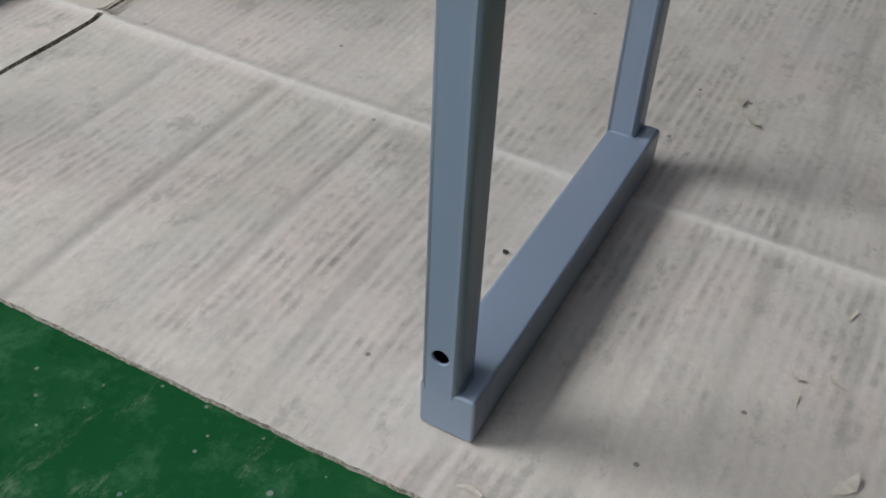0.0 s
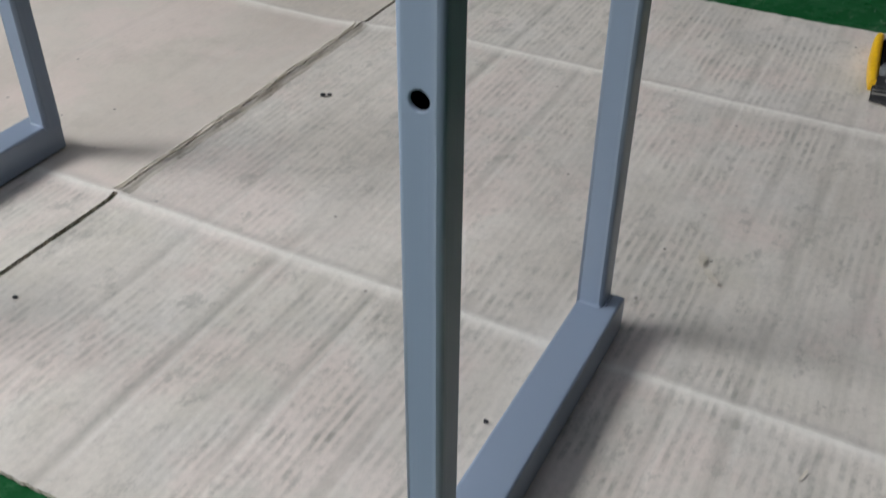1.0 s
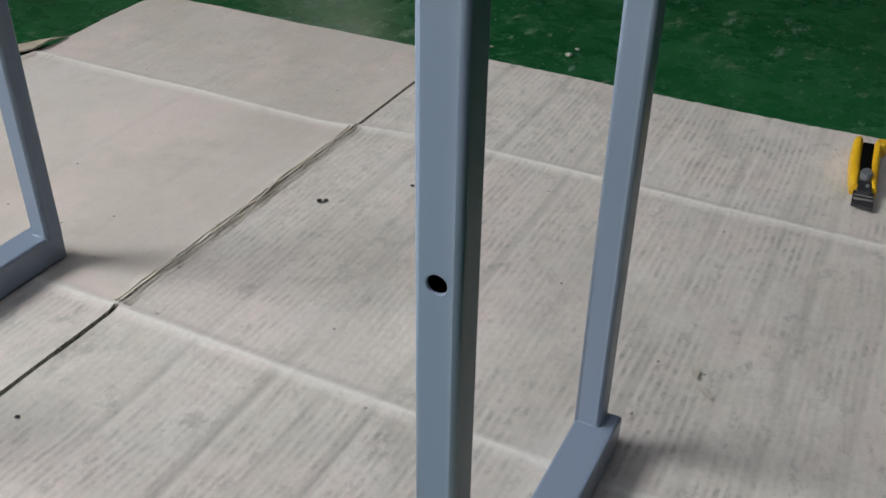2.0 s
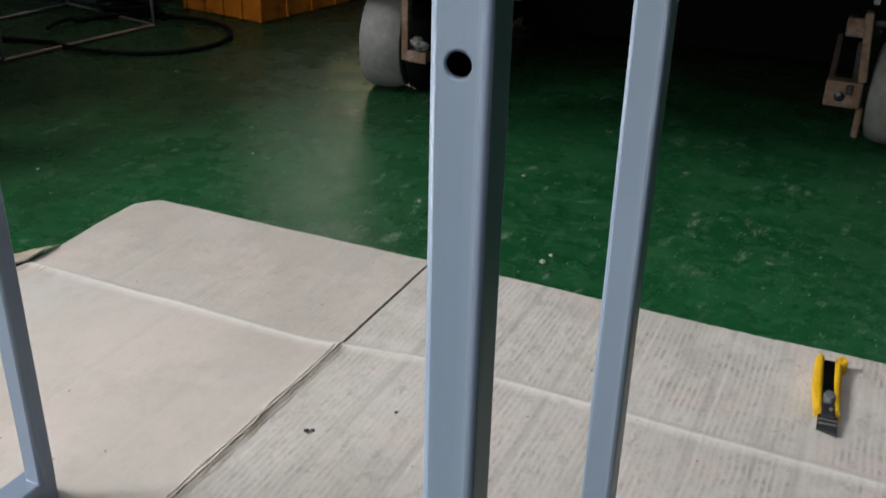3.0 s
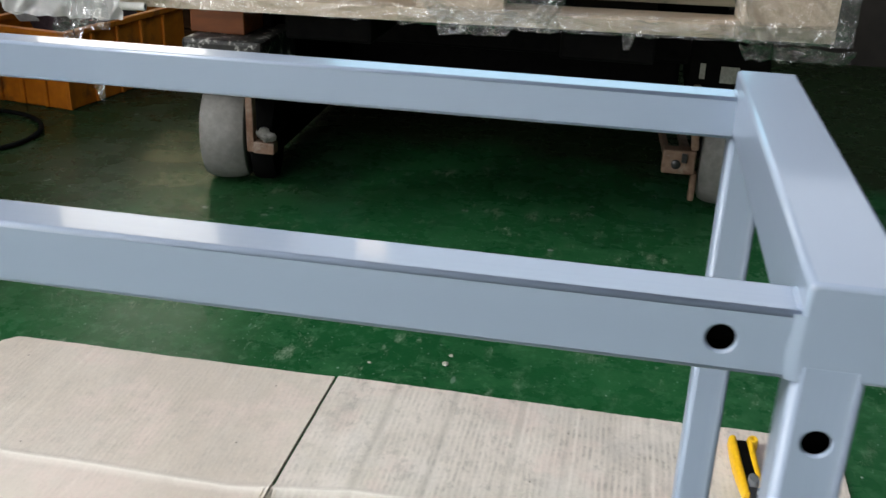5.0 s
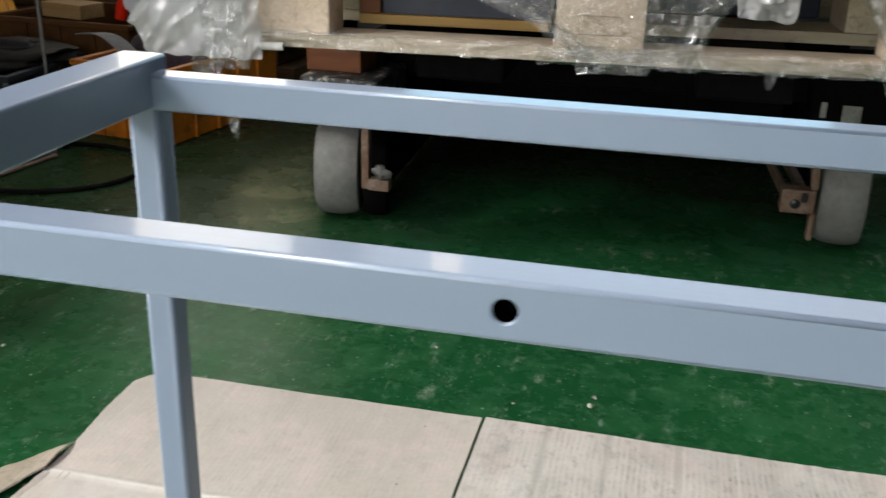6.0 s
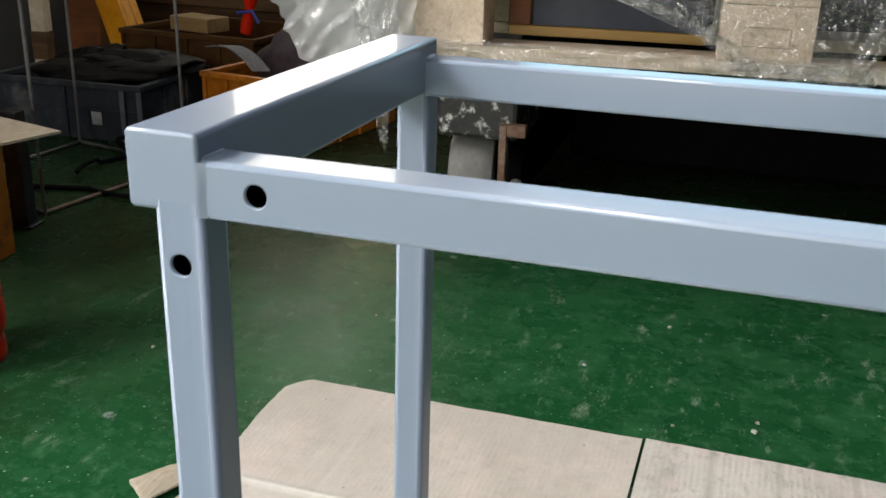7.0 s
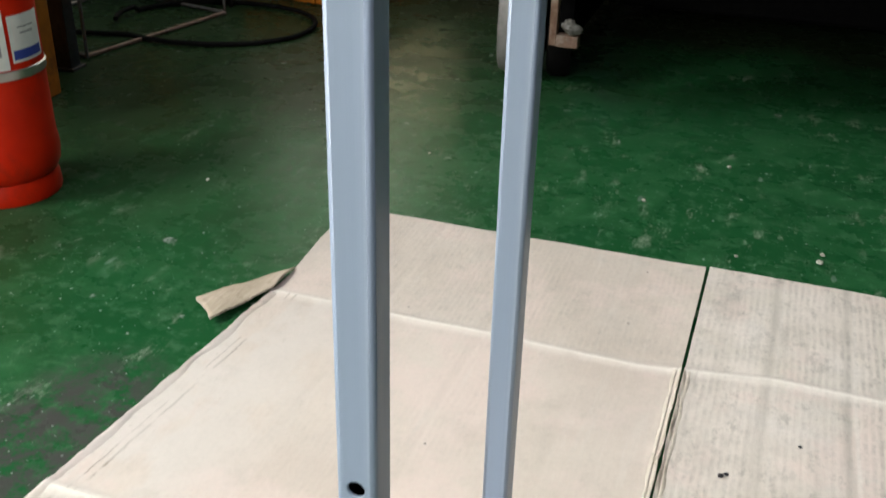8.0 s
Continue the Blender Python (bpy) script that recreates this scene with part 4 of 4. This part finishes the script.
film = thing("stretch_film", "crumpled clear stretch film hanging round the pallet", "film", m=PAL)


def drape(name, left, right, z0, z1, lean, amp, seed, nu=60, nv=36, y=-0.010, along_rate=7, across_rate=60, mat=None):
    """Film stretched over the front, between two edge curves x(v), with taut folds that lean by an angle."""
    bm = bmesh.new()
    c, s = math.cos(radians(lean)), math.sin(radians(lean))
    rows = []
    for j in range(nv + 1):
        v = j / nv
        row = []
        for i in range(nu + 1):
            u = i / nu
            x, z = left(v) + (right(v) - left(v)) * u, z0 + (z1 - z0) * v
            along, across = x * c + z * s, -x * s + z * c
            w = Vector((along * along_rate, across * across_rate, seed * 3.3))
            fold = 1 - 2.4 * abs(noise.noise(w)) + 0.5 * (1 - 2 * abs(noise.noise(w * 2.2))) + 0.5 * noise.noise(Vector((x * 30, z * 30, seed)))
            rag = 0.006 * noise.noise(Vector((z * 60, x * 60, seed + 5))) * (i in (0, nu)) + 0.004 * noise.noise(Vector((x * 50, seed, 0))) * (j in (0, nv))
            row.append(bm.verts.new((x + rag, y - amp * fold, z + rag)))
        rows.append(row)
    for a, b in zip(rows, rows[1:]):
        for i in range(nu):
            bm.faces.new((a[i], a[i + 1], b[i + 1], b[i]))
    return part(name, bm, mat or FILM, film, smooth=50)


drape("film_veil", lambda v: -0.045 - 0.33 * v ** 1.5, lambda v: 0.150 + 0.075 * v ** 2.2, 0.010, 0.150, -22, 0.0045, 1, 90, 40)
drape("film_veil", lambda v: -0.040 - 0.30 * v ** 1.5, lambda v: -0.005 - 0.27 * v ** 1.4, 0.012, 0.150, -28, 0.0070, 2, 16, 50, -0.014)
drape("film_veil", lambda v: 0.125 + 0.080 * v ** 2.0, lambda v: 0.160 + 0.090 * v ** 2.0, -0.004, 0.150, 62, 0.0070, 3, 14, 50, -0.014)
drape("film_veil", lambda v: 0.445 - 0.075 * v ** 2.5, lambda v: 0.625, -0.002, 0.150, -40, 0.0045, 4, 60, 40)
drape("film_veil", lambda v: 0.440 - 0.080 * v ** 2.5, lambda v: 0.470 - 0.080 * v ** 2.5, 0.000, 0.150, -62, 0.0070, 5, 14, 50, -0.014)
drape("film_skirt", lambda v: -0.615, lambda v: 0.615, 0.001, 0.030, 3, 0.0040, 6, 200, 10, -0.006)
drape("film_skirt", lambda v: -0.10, lambda v: 0.62, -0.002, 0.024, -8, 0.0050, 7, 130, 10, -0.010)
# the loose billow of film at the pallet's end
drape("film_gather", lambda v: -0.745 - 0.085 * min(1, 1.8 * v) ** 0.6, lambda v: -0.560, -0.016, 0.260, 55, 0.016, 21, 60, 60, -0.034, 9, 22, FILM_THICK)
drape("film_gather", lambda v: -0.720 - 0.080 * min(1, 1.8 * v) ** 0.6, lambda v: -0.590, -0.006, 0.260, -50, 0.014, 24, 44, 60, -0.012, 8, 26, FILM_THICK)
drape("film_gather", lambda v: -0.640 - 0.070 * v, lambda v: -0.575 - 0.030 * v, -0.030, 0.260, 78, 0.010, 27, 24, 60, -0.052, 6, 40, FILM)
SHEETS = (
    ("film_gather", ((0.215, -0.014, 0.085), (0.30, -0.016, 0.088), (0.31, -0.014, 0.150), (0.205, -0.012, 0.150)), 26, 22, 0.010, 4, 24),
    ("film_wisp", ((-0.685, -0.020, -0.075), (-0.640, -0.024, -0.060), (-0.600, -0.016, 0.050), (-0.70, -0.020, 0.050)), 20, 34, 0.010, 7, 26),
    ("film_wisp", ((0.47, 0.030, -0.034), (0.64, 0.030, -0.036), (0.64, 0.026, -0.012), (0.455, 0.026, -0.008)), 44, 14, 0.007, 8, 40),
    ("film_wisp", ((-0.03, -0.014, -0.016), (0.08, -0.014, -0.010), (0.10, -0.010, 0.012), (-0.04, -0.010, 0.012)), 26, 12, 0.006, 11, 34),
    ("film_wisp", ((-0.622, -0.030, -0.160), (-0.614, -0.030, -0.166), (-0.605, -0.024, -0.060), (-0.645, -0.024, -0.060)), 12, 36, 0.006, 15, 34),
    ("film_wisp", ((0.27, -0.012, -0.024), (0.28, -0.012, -0.024), (0.29, -0.010, 0.006), (0.265, -0.010, 0.006)), 6, 14, 0.004, 12, 40),
)
for name, corners, nu, nv, amp, seed, scale in SHEETS:
    part(name, sheet(corners, nu, nv, amp, seed, scale), FILM_THICK if name == "film_gather" else FILM, film, smooth=55)


def stacker():
    st = thing("pallet_stacker", "black steel pallet stacker with grey wheels and rusty brackets", "stacker")
    prof = [(0.0, -0.050), (0.060, -0.050), (0.062, -0.046), (0.090, -0.050), (0.101, -0.046), (0.107, -0.034), (0.1095, -0.018), (0.1105, 0.0), (0.1095, 0.018), (0.107, 0.034), (0.101, 0.046), (0.090, 0.050), (0.062, 0.046), (0.060, 0.050), (0.0, 0.050)]
    across = Matrix.Rotation(radians(90), 4, "Y")
    for x, y, turn in ((-0.960, 1.735, 12.0), (0.135, 1.872, -7.0)):
        base = pose(x, y, 0.1108, 0, 0, turn)
        wheel = part("wheel", lathe(prof, base @ across, 56), TYRE, st, "worn grey solid wheel", 40)
        part("axle", lathe([(0.0, -0.0515), (0.014, -0.0515), (0.014, 0.0515), (0.0, 0.0515)], base @ across, 16), GUN, wheel, "steel axle", 40)
    # inner part of the wheel, its shade given as black
    part("shaded_inner_wheel", lathe([(0.0, 0.056), (0.080, 0.056), (0.096, 0.060), (0.100, 0.070), (0.100, 0.098), (0.094, 0.108), (0.0, 0.110)], pose(-0.960, 1.735, 0.1003, 0, 0, 12) @ across, 40), BLACK, st, "inner part of the wheel, black for its shade", 40)

    # the bracket in front of one wheel: an upright with an arm at its head and a foot, and a scrap of film caught on it
    bm = box(-0.874, -0.858, 1.618, 1.640, 0.100, 0.268, 0.002)
    box(-0.8575, -0.818, 1.618, 1.640, 0.244, 0.270, 0.002, bm)
    box(-0.8575, -0.812, 1.614, 1.642, 0.099, 0.124, 0.002, bm)
    box(-0.836, -0.822, 1.612, 1.634, 0.1245, 0.140, 0.003, bm)
    part("bracket", bm, RUST, st, "rusty steel wheel bracket")
    part("rag", lump(pose(-0.828, 1.612, 0.142, 0, 25, 10) @ Matrix.Diagonal((0.017, 0.008, 0.013, 1)), 3, 0.7), RAG, st, "scrap of dirty film caught on the bracket", 60)
    part("fender", box(-1.020, -0.842, 1.640, 1.86, 0.228, 0.330, 0.010), SPLATTER, st, "black fender splashed with paint")

    # the linkage beside the other wheel: a block with a pin, two push rods that run back along the floor, and an upright plate
    block = part("linkage_block", box(-0.003, 0.066, 1.752, 1.790, 0.094, 0.146, 0.004), RUST, st, "rusty linkage block")
    part("pin", lathe([(0.0, -0.006), (0.010, -0.006), (0.010, 0.001), (0.006, 0.003), (0.0, 0.003)], pose(0.026, 1.750, 0.116, 90, 0, 0), 16), GUN, block, "dark steel pin", 40)
    part("boss", box(0.036, 0.048, 1.744, 1.7515, 0.122, 0.142, 0.002), GUN, block)
    part("push_rod", box(-0.006, 0.006, 0.0, 0.47, -0.012, 0.012, 0.003, m=pose(0.004, 1.791, 0.130, -1.5, 0, 2.5)), RUST, st, "rusty push rod")
    part("push_rod", box(-0.008, 0.008, 0.0, 0.47, -0.012, 0.012, 0.003, m=pose(0.050, 1.791, 0.120, -2.0, 0, 2.0)), RUST, st, "rusty push rod")
    part("side_plate", box(-0.008, 0.008, 0.0, 0.030, 0.0, 0.135, 0.003, m=pose(0.062, 1.758, 0.1465, 0, -5, 0)), RUST, st, "rusty upright plate")
    part("foot_plate", box(0.060, 0.074, 1.770, 1.795, 0.030, 0.0935, 0.005), RUST, st, "pale worn foot of the linkage")
    part("yoke", box(0.012, 0.060, 1.7905, 1.83, 0.225, 0.262, 0.004), RUST, st, "rusty yoke")
    hood = part("fender", box(0.030, 0.192, 1.800, 2.02, 0.250, 0.40, 0.010), BLACK, st, "black steel fender")
    part("sticker", box(0.094, 0.131, 1.7985, 1.7995, 0.284, 0.318), WORN_PAPER, hood, "worn white sticker")
    part("sticker", box(0.052, 0.063, 1.7985, 1.7995, 0.290, 0.322), WORN_PAPER, hood, "worn white sticker")
    part("lip", box(0.034, 0.188, 1.794, 1.7998, 0.250, 0.262, 0.002), GUN, hood)

    # chassis added for the dark back there; its unseen top blocks window reflections
    part("chassis", box(-0.85, 0.035, 2.30, 2.95, 0.040, 0.84, 0.01), BLACK, st, "black chassis added for the dark under the pallet")
    # first leg raised beyond its seen height to shade the floor
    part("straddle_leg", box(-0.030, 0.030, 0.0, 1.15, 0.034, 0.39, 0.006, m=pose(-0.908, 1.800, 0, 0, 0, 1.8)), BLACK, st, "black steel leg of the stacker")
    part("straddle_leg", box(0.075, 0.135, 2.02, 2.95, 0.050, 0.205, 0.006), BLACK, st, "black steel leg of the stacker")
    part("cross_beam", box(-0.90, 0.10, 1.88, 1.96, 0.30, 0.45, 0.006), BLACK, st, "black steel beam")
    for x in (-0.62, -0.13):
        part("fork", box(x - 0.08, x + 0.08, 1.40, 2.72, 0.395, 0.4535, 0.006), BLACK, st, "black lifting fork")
    return st


stacker()

# ---- crates, rack and clutter on the far side ----
def crate(name, label, m, wide, deep, high, mat, ribs, group=""):
    """An open plastic crate with a rim, corner posts and ribs; its front right corner stands at the origin of m."""
    cr = thing(name, label, "crate", group, m)
    t = 0.006
    for piece, b in (("front_wall", (-wide, 0, 0, t)), ("back_wall", (-wide, 0, deep - t, deep)), ("end_wall", (-wide, -wide + t, t, deep - t)), ("end_wall", (-t, 0, t, deep - t))):
        part(piece, box(*b, 0.004, high - 0.004, 0.001), mat, cr)
    part("base", box(-wide + t, -t, t, deep - t, 0.0, 0.010), mat, cr)
    rim = bmesh.new()
    for b in ((-wide - 0.012, 0.012, -0.012, 0.010), (-wide - 0.012, 0.012, deep - 0.010, deep + 0.012), (-wide - 0.012, -wide + 0.010, 0.010, deep - 0.010), (-0.010, 0.012, 0.010, deep - 0.010)):
        box(*b, high - 0.016, high, 0.002, rim)
    part("rim", rim, mat, cr)
    for k in range(ribs + 1):
        x = -wide + wide * k / ribs
        part("rib", box(x - 0.006, x + 0.006, -0.008, 0.0, 0.004, high - 0.016, 0.001), mat, cr)
    for k in range(1, ribs + 1):
        y = deep * k / (ribs + 1)
        part("rib", box(0.0, 0.008, y - 0.006, y + 0.006, 0.004, high - 0.016, 0.001), mat, cr)
    part("band", box(-wide, 0, -0.006, 0.0, high * 0.52, high * 0.56), mat, cr)
    return cr


crate("orange_crate", "dirty orange plastic crate on the green floor", pose(-1.583, 2.105, 0, 0, 0, -9), 0.315, 0.55, 0.215, ORANGE, 4)
grey = crate("grey_crate", "dark grey plastic crate with a white label", pose(-2.055, 2.060, 0, 0, 0, 2), 0.50, 0.38, 0.172, GREY_PLASTIC, 2)
for x in (-0.052, 0.004):
    part("corner_post", box(x - 0.008, x + 0.008, -0.013, -0.0085, 0.004, 0.155, 0.001), PALE_PLASTIC, grey, "paler worn corner rib")
part("label_paper", box(-0.160, -0.126, -0.0085, -0.0078, 0.050, 0.088), WORN_PAPER, grey, "small white paper label")
crate("orange_crate", "darkened orange plastic crate in place of the dim clutter behind the others", pose(-1.90, 2.45, 0, 0, 0, -4), 0.50, 0.40, 0.265, SHADED_ORANGE, 4)


def heap(name, label, category, m, mat, seed, rough=0.3):
    ob = part(name, lump(Matrix.Diagonal((1, 1, 1, 1)), seed, rough, 4), mat, None, "", 60)
    ob.matrix_world = m
    return tagged(ob, label, category)


heap("dark_cloth", "dark purple-brown cloth bundle stuffed into the orange crate", "cloth", pose(-1.70, 2.42, 0.20, 0, 0, 20) @ Matrix.Diagonal((0.145, 0.19, 0.115, 1)), CLOTH, 4, 0.18)
tarp = thing("tarpaulin", "black crumpled tarpaulin folded over the grey crate", "tarpaulin", m=pose(-2.28, 2.28, 0.178, 0, -4, 8))
part("sheet", lump(Matrix.Diagonal((0.25, 0.17, 0.042, 1)), 9, 0.3, 4), TARP, tarp, smooth=60)
part("fold", lump(pose(0.09, -0.05, 0.026, 0, 6, 24) @ Matrix.Diagonal((0.13, 0.055, 0.026, 1)), 13, 0.45, 4), TARP, tarp, "thick fold of the tarpaulin", 60)
part("fold", lump(pose(-0.10, 0.03, 0.030, 0, -8, -15) @ Matrix.Diagonal((0.12, 0.060, 0.028, 1)), 17, 0.45, 4), TARP, tarp, "thick fold of the tarpaulin", 60)
strap = thing("webbing_strap", "grey webbing strap hanging over the cloth bundle", "strap")
bm = bmesh.new()
rows = []
for k in range(15):
    u = k / 14
    p = Vector((-1.90 + 0.17 * u, 2.22 - 0.035 * u, 0.275 + 0.05 * math.sin(2.4 * u) - 0.085 * u))
    rows.append([bm.verts.new(p + Vector((s * 0.022, s * 0.012, z))) for s, z in ((-1, 0), (1, 0), (1, -0.003), (-1, -0.003))])
for a, b in zip(rows, rows[1:]):
    for i in range(4):
        bm.faces.new((a[i], a[(i + 1) % 4], b[(i + 1) % 4], b[i]))
bm.faces.new(rows[0][::-1])
bm.faces.new(rows[-1])
part("webbing", bm, STRAP, strap, smooth=60)

pipe = thing("white_pipe", "short white plastic pipe poking out beside the pallet", "pipe", m=PAL @ pose(-0.556, -0.022, 0.0035, 0, 90, 4))
part("pipe", lathe([(0.0052, -0.026), (0.0068, -0.026), (0.0068, 0.026), (0.0052, 0.026)], steps=20), PAPER, pipe, smooth=40)
plank = thing("orange_plank", "short orange-painted plank lying on the stacker's fender", "plank", m=pose(-0.955, 1.70, 0.3305, 0, 0, -3))
part("plank", box(-0.070, 0.055, 0.0, 0.10, 0.0, 0.062, 0.003), RED_WOOD, plank)
yellow = thing("yellow_case", "tilted amber-yellow plastic case leaning among the clutter", "case", m=pose(-2.445, 2.66, 0.022, 0, -21, -8))
part("shell", box(-0.058, 0.058, -0.04, 0.04, 0, 0.56, 0.010), AMBER_PLASTIC, yellow)
part("seam", box(-0.059, 0.059, -0.003, 0.003, 0.01, 0.55), ORANGE, yellow)
board = thing("timber_stack", "brown timber offcuts stacked behind the crates", "timber", m=pose(-2.1, 2.98, 0, 0, 0, -5))
for k in range(6):
    part("board", box(-0.9 + 0.05 * (k % 3), 0.55 - 0.07 * (k % 2), 0.02 * (k % 2), 0.24, 0.07 * k, 0.07 * k + 0.066, 0.003), OLD_WOOD, board)
panel = thing("brown_board", "brown timber board leaning against the clutter", "board", m=pose(-2.72, 2.68, 0.0, -4, 0, -6))
part("board", box(-0.075, 0.075, 0.0, 0.022, 0.0, 0.95, 0.003), RED_WOOD, panel)
# dark backing added to fill the gap behind the clutter
panel = thing("backing_sheet", "dark backing board added behind the timber", "board", m=pose(-2.35, 3.32, 0.0, -3, 0, -4))
part("sheet", box(-0.72, 0.80, 0.0, 0.018, 0.0, 0.42, 0.002), OLD_WOOD, panel)
block = thing("timber_offcut", "pale tan timber offcut lying on the orange crate", "timber", m=pose(-2.160, 2.50, 0.2655, 0, 0, -14))
part("block", box(-0.085, 0.085, 0.0, 0.10, 0.0, 0.046, 0.003), TAN_WOOD, block)
post = thing("pale_post", "pale chipped post with a dark band standing behind the crates", "post", m=pose(-2.620, 2.36, 0.0, 0, 0, 6))
part("post", box(-0.026, 0.026, -0.02, 0.02, 0.0, 0.90, 0.003), CARD_TAN, post)
part("dark_band", box(-0.028, 0.028, -0.022, 0.022, 0.165, 0.255, 0.002), OLD_WOOD, post, "dark stained band")
red = thing("red_hose_nozzle", "red plastic nozzle leaning against the clutter", "nozzle", m=pose(-1.985, 2.56, 0.265, 0, 12, 0))
part("nozzle", lathe([(0.0, 0.0), (0.018, 0.0), (0.020, 0.03), (0.014, 0.08), (0.022, 0.10), (0.022, 0.16), (0.0, 0.16)], steps=24), RED, red, "red plastic nozzle", 40)
part("trigger", rod([(0.05, -0.02, 0.05), (0.02, -0.02, 0.08), (-0.03, -0.02, 0.06)], 0.005), BLUE_INK, red, "blue plastic trigger")


def rack():
    """A thin steel rod rack: a floor loop with four uprights."""
    ra = thing("rod_rack", "thin rusty steel rod rack with tall uprights", "rack")
    feet = [(-1.888, 1.435), (-1.822, 1.915), (-2.230, 2.005), (-2.262, 1.530)]
    for k, (x, y) in enumerate(feet):
        nx, ny = feet[(k + 1) % 4]
        part("floor_rod", rod([(x, y, 0.0055), (nx, ny, 0.0055)], 0.005), RUST if k == 0 else DULL_STEEL, ra, "thin steel rod on the floor")
        part("upright", rod([(x, y, 0.0), (x, y, 1.2)], 0.0042), DULL_STEEL, ra)
        part("brace", rod([(x, y, 1.194), (nx, ny, 1.194)], 0.005), DULL_STEEL, ra)
    return ra


rack()
cable = thing("cable_coil", "black rubber cable coiled on the floor", "cable")
pts = [(-2.75, 1.66, 0.007), (-2.45, 1.60, 0.007), (-2.20, 1.585, 0.007), (-2.04, 1.590, 0.007)]
for k in range(80):
    a = radians(-118 + 330 * k / 79)
    r = 0.255 + 0.010 * math.sin(a * 1.7)
    pts.append((-1.790 + r * math.cos(a), 1.815 + 0.84 * r * math.sin(a), 0.0070 + (0.012 if k > 70 else 0.0) + 0.0010 * math.sin(a * 3)))
part("cable", rod(pts, 0.0062, sides=8), RUBBER, cable, smooth=60)
coil = []
for k in range(90):
    a = k * math.tau * 2.4 / 90
    r = 0.085 + 0.012 * math.sin(a * 0.8 + 1)
    coil.append((-1.965 + 1.25 * r * math.cos(a), 1.985 + 0.55 * r * math.sin(a), 0.007 + 0.030 * k / 90 + 0.010 * math.sin(a * 0.9) ** 2))
part("loop", rod(coil, 0.0065, sides=8), RUBBER, cable, "small tangled loops of the cable", 60)

low = thing("orange_box", "orange plastic box with a cardboard sheet on top", "box", m=pose(-1.763, 1.095, 0, 0, 0, 8))
part("end_wall", box(-0.012, 0.0, 0.0, 0.12, 0.0, 0.258, 0.003), ORANGE, low)
part("front_wall", box(-0.45, -0.0125, 0.0, 0.012, 0.0, 0.258, 0.003), ORANGE, low)
part("back_wall", box(-0.45, -0.0125, 0.108, 0.12, 0.0, 0.258, 0.003), ORANGE, low)
part("rim", box(-0.006, 0.008, -0.008, 0.128, 0.238, 0.2585, 0.002), ORANGE, low)
post = thing("steel_trestle", "dark steel trestle leg under the cardboard sheet", "trestle", m=pose(-1.874, 1.338, 0, 0, 0, 8))
part("leg", box(-0.019, 0.019, 0.0, 0.038, 0.0, 0.2585, 0.002), GUN, post)
part("foot", box(-0.028, 0.028, -0.006, 0.046, 0.0, 0.006, 0.001), GUN, post)
cover = thing("cardboard_cover", "tan cardboard sheet lying on the orange box", "cardboard", m=pose(-1.650, 1.232, 0.2592, 0, 0, -15))
bm = box(-0.55, 0.0, -0.32, 0.0, 0, 0.005)
part("board", bm, [CARD_TAN], cover)
bm = sheet(((-0.36, -0.10, 0.006), (-0.20, -0.10, 0.006), (-0.20, -0.07, 0.13), (-0.38, -0.06, 0.13)), 12, 10, 0.008, 21, 10)
part("bent_flap", bm, CARD_TAN, cover, "bent up paper flap", 50)


def extinguisher():
    ex = thing("gas_cylinder", "red steel gas cylinder with paper labels and band", "cylinder", m=pose(-1.541, 0.788, 0, 0, 0, 13))
    part("foot_ring", lathe([(0.0770, 0.0), (0.0815, 0.0), (0.0830, 0.005), (0.0820, 0.024), (0.0790, 0.034), (0.0750, 0.030), (0.0770, 0.0)], steps=64), RED, ex, "red steel foot ring", 50)
    part("body", lathe([(0.0, 0.022), (0.060, 0.024), (0.0800, 0.036), (0.0860, 0.048), (0.0885, 0.066), (0.0878, 0.084), (0.0860, 0.092), (0.0852, 0.200), (0.0850, 0.318), (0.0835, 0.336), (0.0760, 0.360), (0.0620, 0.380), (0.0400, 0.394), (0.0200, 0.400), (0.0200, 0.42), (0.0, 0.42)], steps=64), RED, ex, "red enamelled steel body", 50)
    part("band", lathe([(0.0862, 0.1960), (0.0876, 0.1970), (0.0876, 0.2090), (0.0862, 0.2100)], steps=64), STEEL, ex, "bright steel band")

    def wrap(name, a0, a1, z0, z1, r, mat, parent, label=""):
        bm = bmesh.new()
        n = 12
        rows = [[bm.verts.new((r * math.cos(radians(a0 + (a1 - a0) * k / n)), r * math.sin(radians(a0 + (a1 - a0) * k / n)), z)) for k in range(n + 1)] for z in (z0, z1)]
        for k in range(n):
            bm.faces.new((rows[0][k], rows[0][k + 1], rows[1][k + 1], rows[1][k]))
        return part(name, bm, mat, parent, label, 50)

    tag = wrap("paper_label", -31, 13, 0.220, 0.288, 0.0862, PAPER, ex, "worn white paper label")
    wrap("print_bar", -29, 9, 0.224, 0.238, 0.0865, BLUE_INK, tag, "blue printed stripe")
    wrap("print_bar", -19, -1, 0.260, 0.263, 0.0865, GREY_INK, tag)
    wrap("print_bar", -21, 1, 0.269, 0.271, 0.0865, GREY_INK, tag)
    tag = wrap("paper_label", -77, -35, 0.212, 0.300, 0.0866, PAPER, ex, "worn white paper label")
    wrap("print_bar", -69, -41, 0.232, 0.250, 0.0869, GREY_INK, tag)
    wrap("print_bar", -67, -49, 0.268, 0.276, 0.0869, RED_INK, tag, "red printed mark")
    wrap("print_bar", -69, -43, 0.257, 0.260, 0.0869, GREY_INK, tag)
    return ex


extinguisher()
